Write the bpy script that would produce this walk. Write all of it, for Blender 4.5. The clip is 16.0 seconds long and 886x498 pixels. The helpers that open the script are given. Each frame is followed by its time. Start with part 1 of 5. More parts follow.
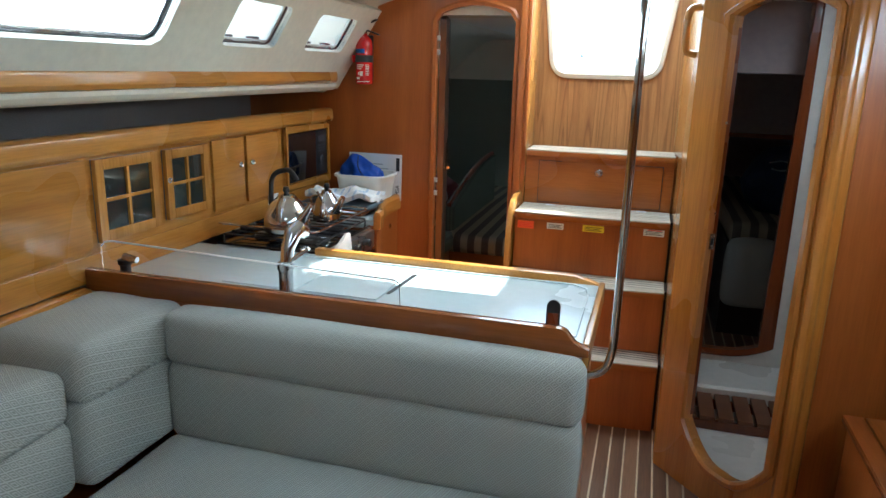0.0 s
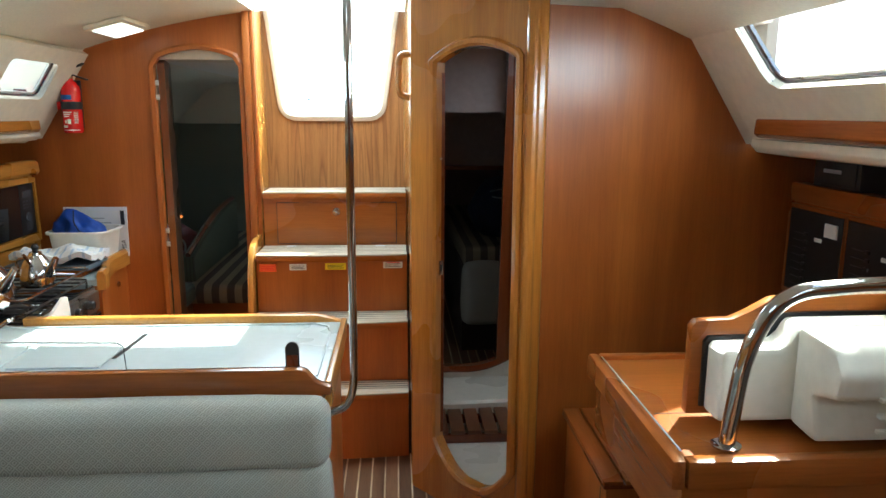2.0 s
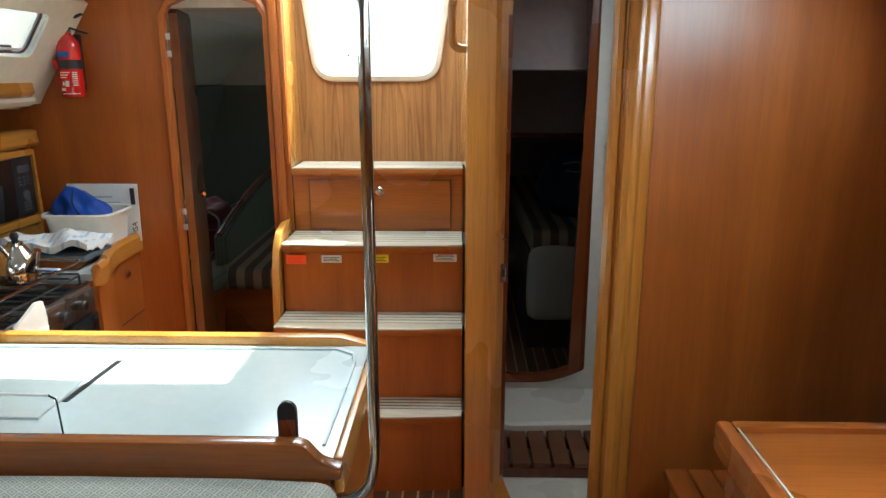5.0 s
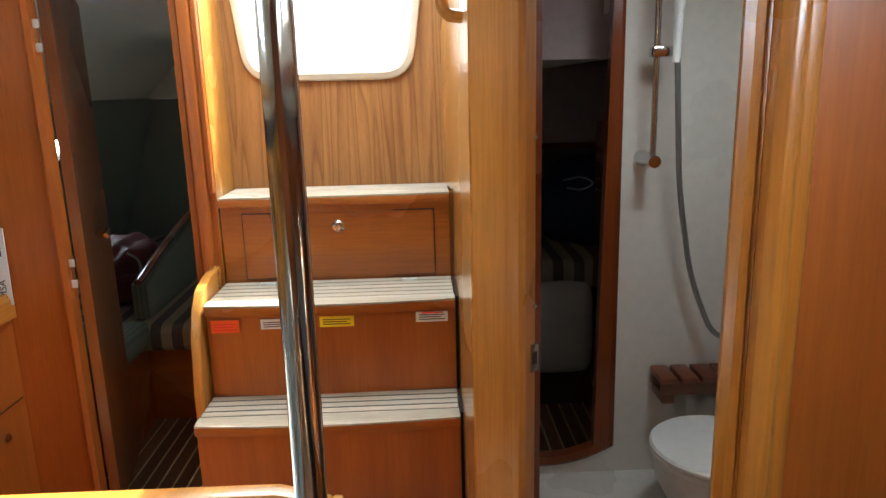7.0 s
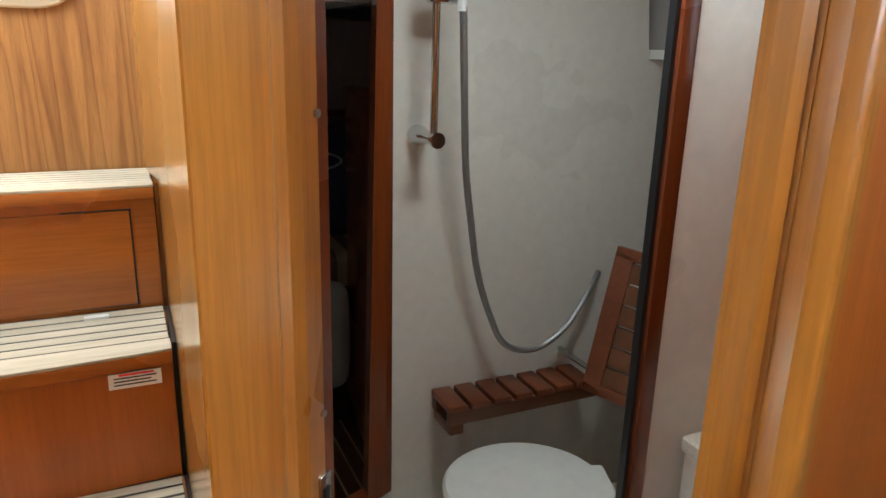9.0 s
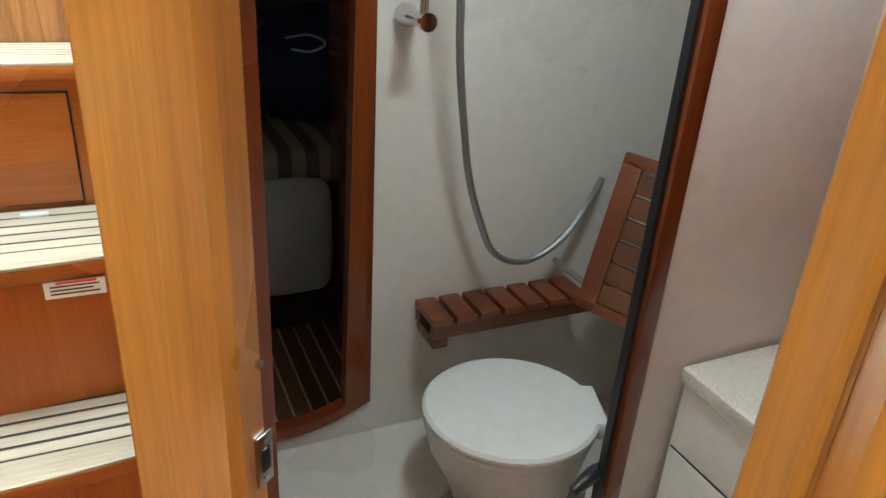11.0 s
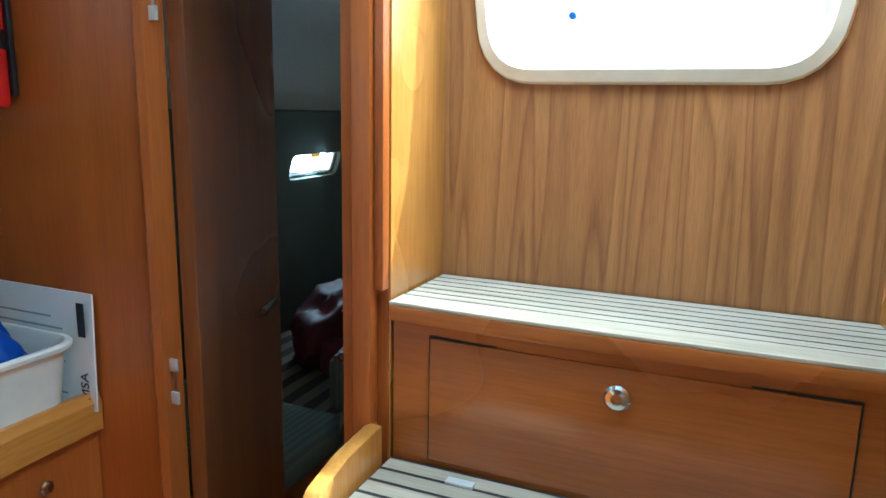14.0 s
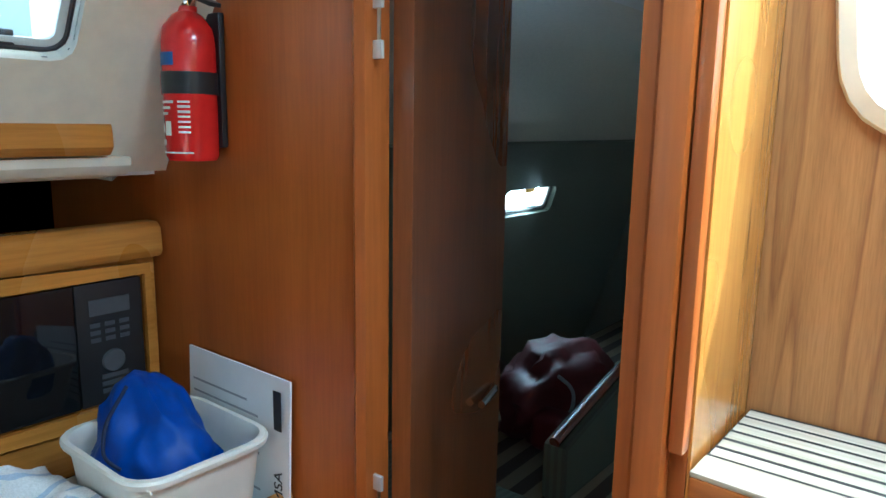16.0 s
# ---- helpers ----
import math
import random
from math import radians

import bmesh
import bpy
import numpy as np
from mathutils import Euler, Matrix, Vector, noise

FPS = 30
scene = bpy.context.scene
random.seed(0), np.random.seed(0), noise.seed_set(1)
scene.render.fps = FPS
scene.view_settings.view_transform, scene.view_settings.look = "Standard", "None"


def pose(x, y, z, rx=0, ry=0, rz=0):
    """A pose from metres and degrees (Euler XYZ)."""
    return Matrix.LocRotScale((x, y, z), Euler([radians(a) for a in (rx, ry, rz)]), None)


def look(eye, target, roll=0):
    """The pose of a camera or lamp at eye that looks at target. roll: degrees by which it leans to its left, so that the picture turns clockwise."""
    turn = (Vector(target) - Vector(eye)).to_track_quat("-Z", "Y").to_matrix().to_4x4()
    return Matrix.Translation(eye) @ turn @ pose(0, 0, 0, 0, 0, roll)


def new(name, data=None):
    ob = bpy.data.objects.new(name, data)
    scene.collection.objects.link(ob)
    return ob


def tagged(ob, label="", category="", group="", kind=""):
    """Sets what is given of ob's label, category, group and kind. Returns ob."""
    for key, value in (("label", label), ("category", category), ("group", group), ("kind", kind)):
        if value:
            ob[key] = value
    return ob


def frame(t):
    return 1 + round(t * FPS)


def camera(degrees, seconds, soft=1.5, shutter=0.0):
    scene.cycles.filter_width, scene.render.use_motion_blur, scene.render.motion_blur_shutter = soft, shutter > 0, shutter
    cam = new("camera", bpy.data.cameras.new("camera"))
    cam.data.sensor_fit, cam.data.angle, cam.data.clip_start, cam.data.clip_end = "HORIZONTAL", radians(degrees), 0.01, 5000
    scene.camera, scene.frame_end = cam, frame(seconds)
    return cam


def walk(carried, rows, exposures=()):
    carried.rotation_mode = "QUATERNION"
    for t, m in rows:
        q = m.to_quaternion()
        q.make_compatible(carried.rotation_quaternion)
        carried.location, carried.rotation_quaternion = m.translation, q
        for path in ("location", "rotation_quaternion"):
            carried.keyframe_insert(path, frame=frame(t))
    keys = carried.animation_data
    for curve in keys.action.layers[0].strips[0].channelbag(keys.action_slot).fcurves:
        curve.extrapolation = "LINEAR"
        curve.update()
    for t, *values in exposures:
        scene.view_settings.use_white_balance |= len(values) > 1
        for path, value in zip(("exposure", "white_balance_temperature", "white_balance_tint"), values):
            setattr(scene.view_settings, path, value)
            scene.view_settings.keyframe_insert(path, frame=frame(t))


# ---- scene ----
cam = camera(65.0, 16.0)
PATH = [
    (0, (0.276, -0.126, 1.474), (-0.267, 1.732, 0.969), 1.5),
    (0.5, (0.282, -0.097, 1.469), (0.09, 1.832, 0.976), 0.7),
    (1, (0.302, -0.11, 1.472), (0.351, 1.828, 0.981), 0.3),
    (1.5, (0.348, -0.123, 1.479), (0.507, 1.824, 1.051), 1.3),
    (2, (0.35, -0.146, 1.485), (0.48, 1.812, 1.099), 0.3),
    (2.5, (0.346, -0.146, 1.483), (0.428, 1.818, 1.116), 0.2),
    (3, (0.343, -0.136, 1.481), (0.408, 1.826, 1.099), -0.8),
    (3.5, (0.351, -0.047, 1.471), (0.408, 1.9, 1.015), -1.4),
    (3.7, (0.368, 0.016, 1.476), (0.393, 1.96, 1.009), -1.9),
    (6, (0.389, 0.815, 1.465), (0.293, 2.75, 0.97), 0.8),
    (6.5, (0.365, 1.01, 1.429), (0.248, 2.948, 0.951), 0.6),
    (7, (0.313, 1.158, 1.409), (0.366, 3.106, 0.956), -1.5),
    (7.5, (0.315, 1.307, 1.393), (0.674, 3.216, 0.915), -1.4),
    (8, (0.356, 1.477, 1.396), (0.862, 3.348, 0.903), 0.6),
    (8.5, (0.351, 1.626, 1.386), (0.955, 3.462, 0.869), 0.4),
    (8.7, (0.343, 1.67, 1.383), (1.147, 3.428, 0.872), 1.3),
    (11, (0.433, 1.863, 1.351), (1.219, 3.501, 0.514), 3.9),
    (11.5, (0.409, 1.89, 1.339), (0.957, 3.661, 0.59), 3.4),
    (12, (0.361, 1.95, 1.353), (0.726, 3.808, 0.712), 3.2),
    (12.5, (0.303, 2.01, 1.353), (0.535, 3.922, 0.814), 1.4),
    (13, (0.272, 2.105, 1.367), (0.223, 4.038, 0.856), -0.0),
    (13.5, (0.206, 2.223, 1.389), (-0.279, 4.121, 0.983), 0.0),
    (14, (0.182, 2.297, 1.392), (-0.584, 4.103, 1.004), 1.1),
    (14.5, (0.109, 2.376, 1.369), (-0.838, 4.109, 1.053), 0.8),
    (15, (0.027, 2.437, 1.419), (-0.995, 4.116, 1.048), 0.3),
    (15.5, (-0.026, 2.464, 1.439), (-1.059, 4.138, 1.079), 0.9),
    (16, (-0.082, 2.538, 1.451), (-1.312, 4.074, 1.094), 1.0),
]
EXPOSURES = [(0, 1.65, 5150, -5), (1.0, 1.75, 5550, -6), (3.7, 1.82, 5650, -6), (6.0, 1.66, 5700, -5), (7.0, 1.8, 6000, 2), (8.0, 1.95, 6150, 1), (8.7, 2.03, 6150, 0), (11.0, 2.55, 5850, -6), (12.0, 2.5, 5500, -3), (12.5, 2.25, 4880, -8), (13.0, 1.85, 4730, -9), (13.5, 1.55, 4680, -11), (14.5, 1.55, 4600, -13), (15.5, 1.68, 4630, -12), (16, 1.8, 4630, -12)]
walk(cam, [(t, look(eye, target, roll)) for t, eye, target, roll in PATH], EXPOSURES)

# ---- world and light ----
SUN = Vector((0.44, 0.60, 1.0)).normalized()
world = bpy.data.worlds.new("sky")
scene.world = world
world.use_nodes = True
wn = world.node_tree
sky = wn.nodes.new("ShaderNodeTexSky")
sky.sky_type, sky.sun_disc = "NISHITA", False
sky.sun_elevation = math.asin(SUN.z)
sky.sun_rotation = math.atan2(SUN.x, SUN.y)
sky.air_density, sky.dust_density, sky.ozone_density = 1.0, 6.0, 0.3
bg = wn.nodes["Background"]
bg.inputs["Strength"].default_value = 0.15
wn.links.new(sky.outputs[0], bg.inputs[0])
sun = new("sun", bpy.data.lights.new("sun", "SUN"))
sun.data.energy, sun.data.angle, sun.data.color = 5.0, radians(0.5), (1.0, 0.93, 0.82)
sun.matrix_basis = look(SUN * 20, (0, 0, 0))


def sky_lamp(name, eye, target, sx, sy, watts, color=(0.9, 0.95, 1.0)):
    lamp = new(name, bpy.data.lights.new(name, "AREA"))
    lamp.data.shape, lamp.data.size, lamp.data.size_y = "RECTANGLE", sx, sy
    lamp.data.energy, lamp.data.color = watts, color
    lamp.matrix_basis = look(eye, target)
    return lamp


# daylight in the openings of the place
sky_lamp("saloon_hatch_light", (0.05, -0.45, 1.97), (0.05, -0.35, 0), 0.5, 0.5, 1.0)
sky_lamp("companionway_light", (0.045, 3.02, 2.06), (0.045, 2.75, 0.0), 0.6, 0.4, 4.2)
sky_lamp("window_light_port", (-1.27, 1.35, 1.62), (0, 1.2, 1.0), 0.9, 0.2, 2.7)
sky_lamp("window_light_starboard", (1.53, 1.16, 1.72), (0, 1.25, 0.9), 0.8, 0.25, 2.7)
sky_lamp("window_light_fore", (1.50, -0.40, 1.69), (0.2, -0.1, 0.7), 1.3, 0.22, 1.5)
sky_lamp("aft_cabin_light_port", (-1.59, 4.92, 1.17), (-0.6, 4.2, 0.6), 0.26, 0.10, 0.8)
# fill lamp in an unseen ceiling opening, added to brighten the head
sky_lamp("head_fill_light", (1.10, 2.62, 1.79), (1.12, 2.62, 0), 0.13, 0.44, 2.3)


# ---- materials ----
def nodes_of(name):
    m = bpy.data.materials.new(name)
    m.use_nodes = True
    nt = m.node_tree
    return m, nt, nt.nodes["Principled BSDF"]


def ramp(nt, fac, stops):
    r = nt.nodes.new("ShaderNodeValToRGB")
    els = r.color_ramp.elements
    els[0].position, els[0].color = stops[0][0], (*stops[0][1], 1)
    els[1].position, els[1].color = stops[-1][0], (*stops[-1][1], 1)
    for p, c in stops[1:-1]:
        els.new(p).color = (*c, 1)
    nt.links.new(fac, r.inputs[0])
    return r.outputs[0]


def noise_node(nt, scale, detail=4, rough=0.55, distort=0.0, stretch=(1, 1, 1)):
    g = nt.nodes.new("ShaderNodeNewGeometry")
    mp = nt.nodes.new("ShaderNodeMapping")
    mp.inputs["Scale"].default_value = stretch
    n = nt.nodes.new("ShaderNodeTexNoise")
    n.inputs["Scale"].default_value, n.inputs["Detail"].default_value = scale, detail
    n.inputs["Roughness"].default_value, n.inputs["Distortion"].default_value = rough, distort
    nt.links.new(g.outputs["Position"], mp.inputs[0])
    nt.links.new(mp.outputs[0], n.inputs["Vector"])
    return n.outputs[0]


def bump_to(nt, bsdf, height, strength, distance=0.002):
    b = nt.nodes.new("ShaderNodeBump")
    b.inputs["Strength"].default_value, b.inputs["Distance"].default_value = strength, distance
    nt.links.new(height, b.inputs["Height"])
    nt.links.new(b.outputs[0], bsdf.inputs["Normal"])


def mixed(nt, fac, a, b, blend="MIX"):
    m = nt.nodes.new("ShaderNodeMix")
    m.data_type, m.blend_type = "RGBA", blend
    for sock, v in ((m.inputs[0], fac), (m.inputs[6], a), (m.inputs[7], b)):
        if isinstance(v, (int, float)):
            sock.default_value = v
        elif isinstance(v, tuple):
            sock.default_value = (*v, 1)
        else:
            nt.links.new(v, sock)
    return m.outputs[2]


def wood(name, dark, light, along="z", rough=0.28, coat=0.35, grain=1.0, fine=0.35, bump=0.12, figure=0.0, gloss=0.08):
    """Varnished wood with its grain along one axis: broad figure, fine pores and slow stains."""
    m, nt, b = nodes_of(name)
    st = {"x": (0.05, 1, 1), "y": (1, 0.05, 1), "z": (1, 1, 0.05)}[along]
    broad = noise_node(nt, 9 * grain, 3, 0.5, 0.6, st)
    pores = noise_node(nt, 160 * grain, 3, 0.6, 0.0, st)
    slow = noise_node(nt, 1.7, 2, 0.5)
    c = ramp(nt, broad, [(0.3, dark), (0.7, light)])
    pc = ramp(nt, pores, [(0.35, (0.55, 0.5, 0.45)), (0.6, (1, 1, 1))])
    c = mixed(nt, fine, c, pc, "MULTIPLY")
    if figure:
        rings = noise_node(nt, 15, 1.5, 0.4, 0.0, (1.0, 1.0, 0.055))
        mul = nt.nodes.new("ShaderNodeMath")
        mul.operation, mul.inputs[1].default_value = "MULTIPLY", 10.0
        nt.links.new(rings, mul.inputs[0])
        saw = nt.nodes.new("ShaderNodeMath")
        saw.operation = "FRACT"
        nt.links.new(mul.outputs[0], saw.inputs[0])
        fc = ramp(nt, saw.outputs[0], [(0.0, (0.55, 0.47, 0.42)), (0.18, (0.8, 0.77, 0.74)), (0.5, (1, 1, 1)), (0.85, (1.05, 1.04, 1.02)), (1.0, (0.62, 0.55, 0.5))])
        c = mixed(nt, figure, c, fc, "MULTIPLY")
    sc = ramp(nt, slow, [(0.3, (0.8, 0.78, 0.75)), (0.7, (1.12, 1.1, 1.08))])
    c = mixed(nt, 0.7, c, sc, "MULTIPLY")
    nt.links.new(c, b.inputs["Base Color"])
    rr = ramp(nt, slow, [(0.3, (rough * 0.75,) * 3), (0.7, (rough * 1.3,) * 3)])
    nt.links.new(rr, b.inputs["Roughness"])
    b.inputs["Coat Weight"].default_value, b.inputs["Coat Roughness"].default_value = coat, gloss
    bump_to(nt, b, pores, bump, 0.0008)
    return m


def plain(name, color, rough=0.5, metal=0.0, var=0.08, scale=30, bump=0.06, coat=0.0, spec=0.5):
    m, nt, b = nodes_of(name)
    n = noise_node(nt, scale, 4)
    big = noise_node(nt, 2.3, 3)
    lo, hi = tuple(c * (1 - var) for c in color), tuple(min(1, c * (1 + var)) for c in color)
    c = ramp(nt, n, [(0.3, lo), (0.7, hi)])
    c = mixed(nt, 0.8, c, ramp(nt, big, [(0.3, (1 - var,) * 3), (0.7, (1, 1, 1))]), "MULTIPLY")
    nt.links.new(c, b.inputs["Base Color"])
    rr = ramp(nt, big, [(0.3, (rough * 0.85,) * 3), (0.7, (min(1, rough * 1.15),) * 3)])
    nt.links.new(rr, b.inputs["Roughness"])
    b.inputs["Metallic"].default_value, b.inputs["Coat Weight"].default_value = metal, coat
    b.inputs["Specular IOR Level"].default_value = spec
    if bump:
        bump_to(nt, b, n, bump, 0.001)
    return m


def fabric(name, a, b_, cell=0.022):
    """Woven upholstery with a small diamond figure."""
    m, nt, b = nodes_of(name)
    g = nt.nodes.new("ShaderNodeNewGeometry")
    sep = nt.nodes.new("ShaderNodeSeparateXYZ")
    nt.links.new(g.outputs["Position"], sep.inputs[0])

    def op(kind, p, q=None):
        n = nt.nodes.new("ShaderNodeMath")
        n.operation = kind
        for i, v in enumerate((p, q)):
            if v is None:
                continue
            if isinstance(v, (int, float)):
                n.inputs[i].default_value = v
            else:
                nt.links.new(v, n.inputs[i])
        return n.outputs[0]
    u = op("ADD", sep.outputs[0], op("MULTIPLY", sep.outputs[1], 0.6))
    v = op("ADD", sep.outputs[2], op("MULTIPLY", sep.outputs[1], 0.9))
    a1 = op("ABSOLUTE", op("SUBTRACT", op("FRACT", op("MULTIPLY", op("ADD", u, v), 1 / cell)), 0.5))
    b1 = op("ABSOLUTE", op("SUBTRACT", op("FRACT", op("MULTIPLY", op("SUBTRACT", u, v), 1 / cell)), 0.5))
    d = op("MULTIPLY", op("MAXIMUM", a1, b1), 2.0)
    n = noise_node(nt, 420, 2)
    c = ramp(nt, d, [(0.0, b_), (0.26, b_), (0.34, a), (0.50, a), (0.58, b_), (0.80, b_), (0.88, a), (1.0, a)])
    c = mixed(nt, 0.5, c, ramp(nt, n, [(0.3, (0.75,) * 3), (0.7, (1.1,) * 3)]), "MULTIPLY")
    c = mixed(nt, 0.6, c, ramp(nt, noise_node(nt, 3, 3), [(0.3, (0.88,) * 3), (0.7, (1.05,) * 3)]), "MULTIPLY")
    nt.links.new(c, b.inputs["Base Color"])
    b.inputs["Roughness"].default_value = 0.9
    b.inputs["Sheen Weight"].default_value = 0.2
    bump_to(nt, b, op("ADD", d, n), 0.35, 0.001)
    return m


def striped(name, cols, width, axis=0):
    m, nt, b = nodes_of(name)
    g = nt.nodes.new("ShaderNodeNewGeometry")
    sep = nt.nodes.new("ShaderNodeSeparateXYZ")
    nt.links.new(g.outputs["Position"], sep.inputs[0])
    a = nt.nodes.new("ShaderNodeMath")
    a.operation = "MULTIPLY"
    a.inputs[1].default_value = 1 / width
    nt.links.new(sep.outputs[axis], a.inputs[0])
    f = nt.nodes.new("ShaderNodeMath")
    f.operation = "FRACT"
    nt.links.new(a.outputs[0], f.inputs[0])
    r = ramp(nt, f.outputs[0], [(i / len(cols), c) for i, c in enumerate(cols)])
    r.node.color_ramp.interpolation = "CONSTANT"
    n = noise_node(nt, 300, 2)
    c = mixed(nt, 0.5, r, ramp(nt, n, [(0.3, (0.7,) * 3), (0.7, (1.1,) * 3)]), "MULTIPLY")
    nt.links.new(c, b.inputs["Base Color"])
    b.inputs["Roughness"].default_value = 0.9
    bump_to(nt, b, n, 0.3, 0.001)
    return m


def planked(name, dark, light, along="y", rough=0.45, vary=0.35):
    """Wood whose pieces differ from one another, by their own random number."""
    m = wood(name, dark, light, along, rough, 0.1, 1.2, 0.45, 0.2)
    nt = m.node_tree
    b = nt.nodes["Principled BSDF"]
    info = nt.nodes.new("ShaderNodeObjectInfo")
    tone = ramp(nt, info.outputs["Random"], [(0.0, (1 - vary,) * 3), (1.0, (1 + vary * 0.4,) * 3)])
    old = b.inputs["Base Color"].links[0].from_socket
    nt.links.new(mixed(nt, 1.0, old, tone, "MULTIPLY"), b.inputs["Base Color"])
    return m


def glassy(name, color=(1, 1, 1), rough=0.0):
    m, nt, b = nodes_of(name)
    b.inputs["Base Color"].default_value = (*color, 1)
    b.inputs["Transmission Weight"].default_value, b.inputs["Roughness"].default_value = 1.0, rough
    b.inputs["IOR"].default_value = 1.45
    return m


CHERRY = wood("varnished_wood", (0.335, 0.087, 0.0105), (0.45, 0.132, 0.019), rough=0.38, coat=0.14, gloss=0.28, bump=0.25, fine=0.28)
AMBER = wood("amber_varnished_wood", (0.46, 0.166, 0.021), (0.63, 0.262, 0.042), rough=0.28, coat=0.8, gloss=0.2)
CHERRY_X = wood("varnished_wood_long", (0.31, 0.086, 0.012), (0.43, 0.136, 0.022), "x", coat=0.25, gloss=0.2)
RUST_X = wood("red_varnished_wood", (0.22, 0.060, 0.010), (0.34, 0.105, 0.018), "x", 0.22, 0.6)
CHERRY_Y = wood("varnished_wood_fore_aft", (0.28, 0.074, 0.012), (0.40, 0.118, 0.020), "y")
CHERRY_DARK = wood("red_brown_edge", (0.14, 0.028, 0.008), (0.22, 0.05, 0.012), rough=0.25)
HONEY = wood("honey_wood", (0.46, 0.19, 0.028), (0.62, 0.29, 0.05), "y", coat=0.6)
HONEY_Z = wood("honey_wood_upright", (0.46, 0.20, 0.032), (0.62, 0.30, 0.06), "z", rough=0.25, coat=0.9, gloss=0.2)
OAK = wood("figured_teak_ply", (0.30, 0.128, 0.036), (0.41, 0.192, 0.058), "z", 0.42, 0.1, 3.2, 0.4, 0.2, figure=0.75)
TEAK_PALE = planked("bleached_teak", (0.43, 0.37, 0.27), (0.60, 0.535, 0.42), "x", 0.6, 0.12)
TEAK_DARK = wood("wet_teak", (0.12, 0.042, 0.018), (0.2, 0.075, 0.03), "x", 0.5, 0.0)
FLOOR_WOOD = planked("teak_floor", (0.16, 0.075, 0.035), (0.25, 0.125, 0.06), "y", 0.4)
HOLLY = planked("holly_strip", (0.62, 0.5, 0.32), (0.75, 0.63, 0.43), "y", 0.45, 0.1)
CAULK = plain("black_caulk", (0.02, 0.016, 0.014), 0.6)
CREAM = plain("cream_moulding", (0.79, 0.74, 0.60), 0.38, var=0.05, coat=0.1)
LINER = plain("cream_vinyl_lining", (0.78, 0.74, 0.62), 0.55, var=0.06, scale=120, bump=0.12)
HEAD_CREAM = plain("head_moulding", (0.72, 0.665, 0.59), 0.3, var=0.04, coat=0.2)
COUNTER = plain("white_worktop", (0.56, 0.635, 0.65), 0.25, var=0.03, coat=0.3)
WHITE = plain("white_plastic", (0.82, 0.81, 0.77), 0.35, var=0.03)
IVORY = plain("ivory_plastic", (0.76, 0.74, 0.66), 0.4, var=0.04)
GREY_LINER = plain("grey_hull_lining", (0.30, 0.28, 0.26), 0.85, var=0.1, scale=200)
# hull lining with the aft cabin's shade put into its colour
SHADED_LINER = plain("shaded_hull_lining", (0.23, 0.25, 0.2), 0.8, var=0.1, scale=160)
MAUVE = plain("mauve_lining", (0.42, 0.34, 0.33), 0.7, var=0.06)
STEEL = plain("polished_steel", (0.62, 0.62, 0.62), 0.09, 1.0, var=0.03, bump=0.0)
BRUSHED = plain("brushed_steel", (0.55, 0.54, 0.52), 0.28, 1.0, var=0.06, scale=80)
SATIN = plain("satin_steel", (0.68, 0.68, 0.66), 0.4, 0.35, var=0.05)
BLACK = plain("black_plastic", (0.018, 0.018, 0.02), 0.35, var=0.1)
BLACK_GLOSS = plain("black_glass", (0.008, 0.009, 0.011), 0.06, var=0.1, bump=0.0, coat=0.5)
PANEL_BLACK = plain("matt_black_panel", (0.014, 0.015, 0.016), 0.5, var=0.1)
RED = plain("red_enamel", (0.62, 0.012, 0.014), 0.22, var=0.06, coat=0.4)
RED_CLOTH = plain("dark_red_cloth", (0.11, 0.005, 0.010), 0.6, var=0.3, scale=14)
BLUE = plain("blue_nylon", (0.004, 0.05, 0.33), 0.5, var=0.2, scale=40, bump=0.25)
NAVY = plain("navy_cloth", (0.004, 0.012, 0.05), 0.7, var=0.3)
PAPER = plain("white_paper", (0.82, 0.83, 0.83), 0.6, var=0.02, bump=0.0)
DIM_INK = plain("dim_grey_print", (0.10, 0.105, 0.11), 0.7, bump=0.0)
GREY_INK = plain("grey_print", (0.35, 0.36, 0.38), 0.7, bump=0.0)
BLACK_INK = plain("black_print", (0.02, 0.02, 0.022), 0.6, bump=0.0)
ORANGE = plain("orange_sticker", (0.85, 0.10, 0.01), 0.45, bump=0.0)
YELLOW = plain("yellow_sticker", (0.85, 0.68, 0.01), 0.45, bump=0.0)
STICKER_RED = plain("red_print", (0.75, 0.03, 0.02), 0.45, bump=0.0)
STICKER_BLUE = plain("blue_print", (0.02, 0.1, 0.4), 0.45, bump=0.0)
YELLOW_TAG = plain("yellow_tag", (0.8, 0.42, 0.02), 0.5, bump=0.0)
TOWEL = striped("striped_towel", [(0.84, 0.85, 0.86), (0.84, 0.85, 0.86), (0.84, 0.85, 0.86), (0.52, 0.62, 0.76), (0.84, 0.85, 0.86)], 0.055)
SOFA = fabric("beige_upholstery", (0.49, 0.482, 0.425), (0.27, 0.264, 0.232), 0.025)
BEDDING = striped("striped_bedding", [(0.30, 0.25, 0.17), (0.09, 0.075, 0.06)], 0.09, 0)
GREEN_CLOTH = striped("green_striped_cloth", [(0.13, 0.15, 0.11), (0.10, 0.115, 0.085)], 0.022, 0)
CLEAR = glassy("window_acrylic")
SMOKE = glassy("cabinet_glass", (0.55, 0.62, 0.60))
HOSE = plain("grey_metal_hose", (0.33, 0.32, 0.31), 0.35, 0.7, var=0.15, scale=400)
GLOW = bpy.data.materials.new("lit_diffuser")
GLOW.use_nodes = True
GLOW.node_tree.nodes["Principled BSDF"].inputs["Emission Color"].default_value = (1, 0.97, 0.9, 1)
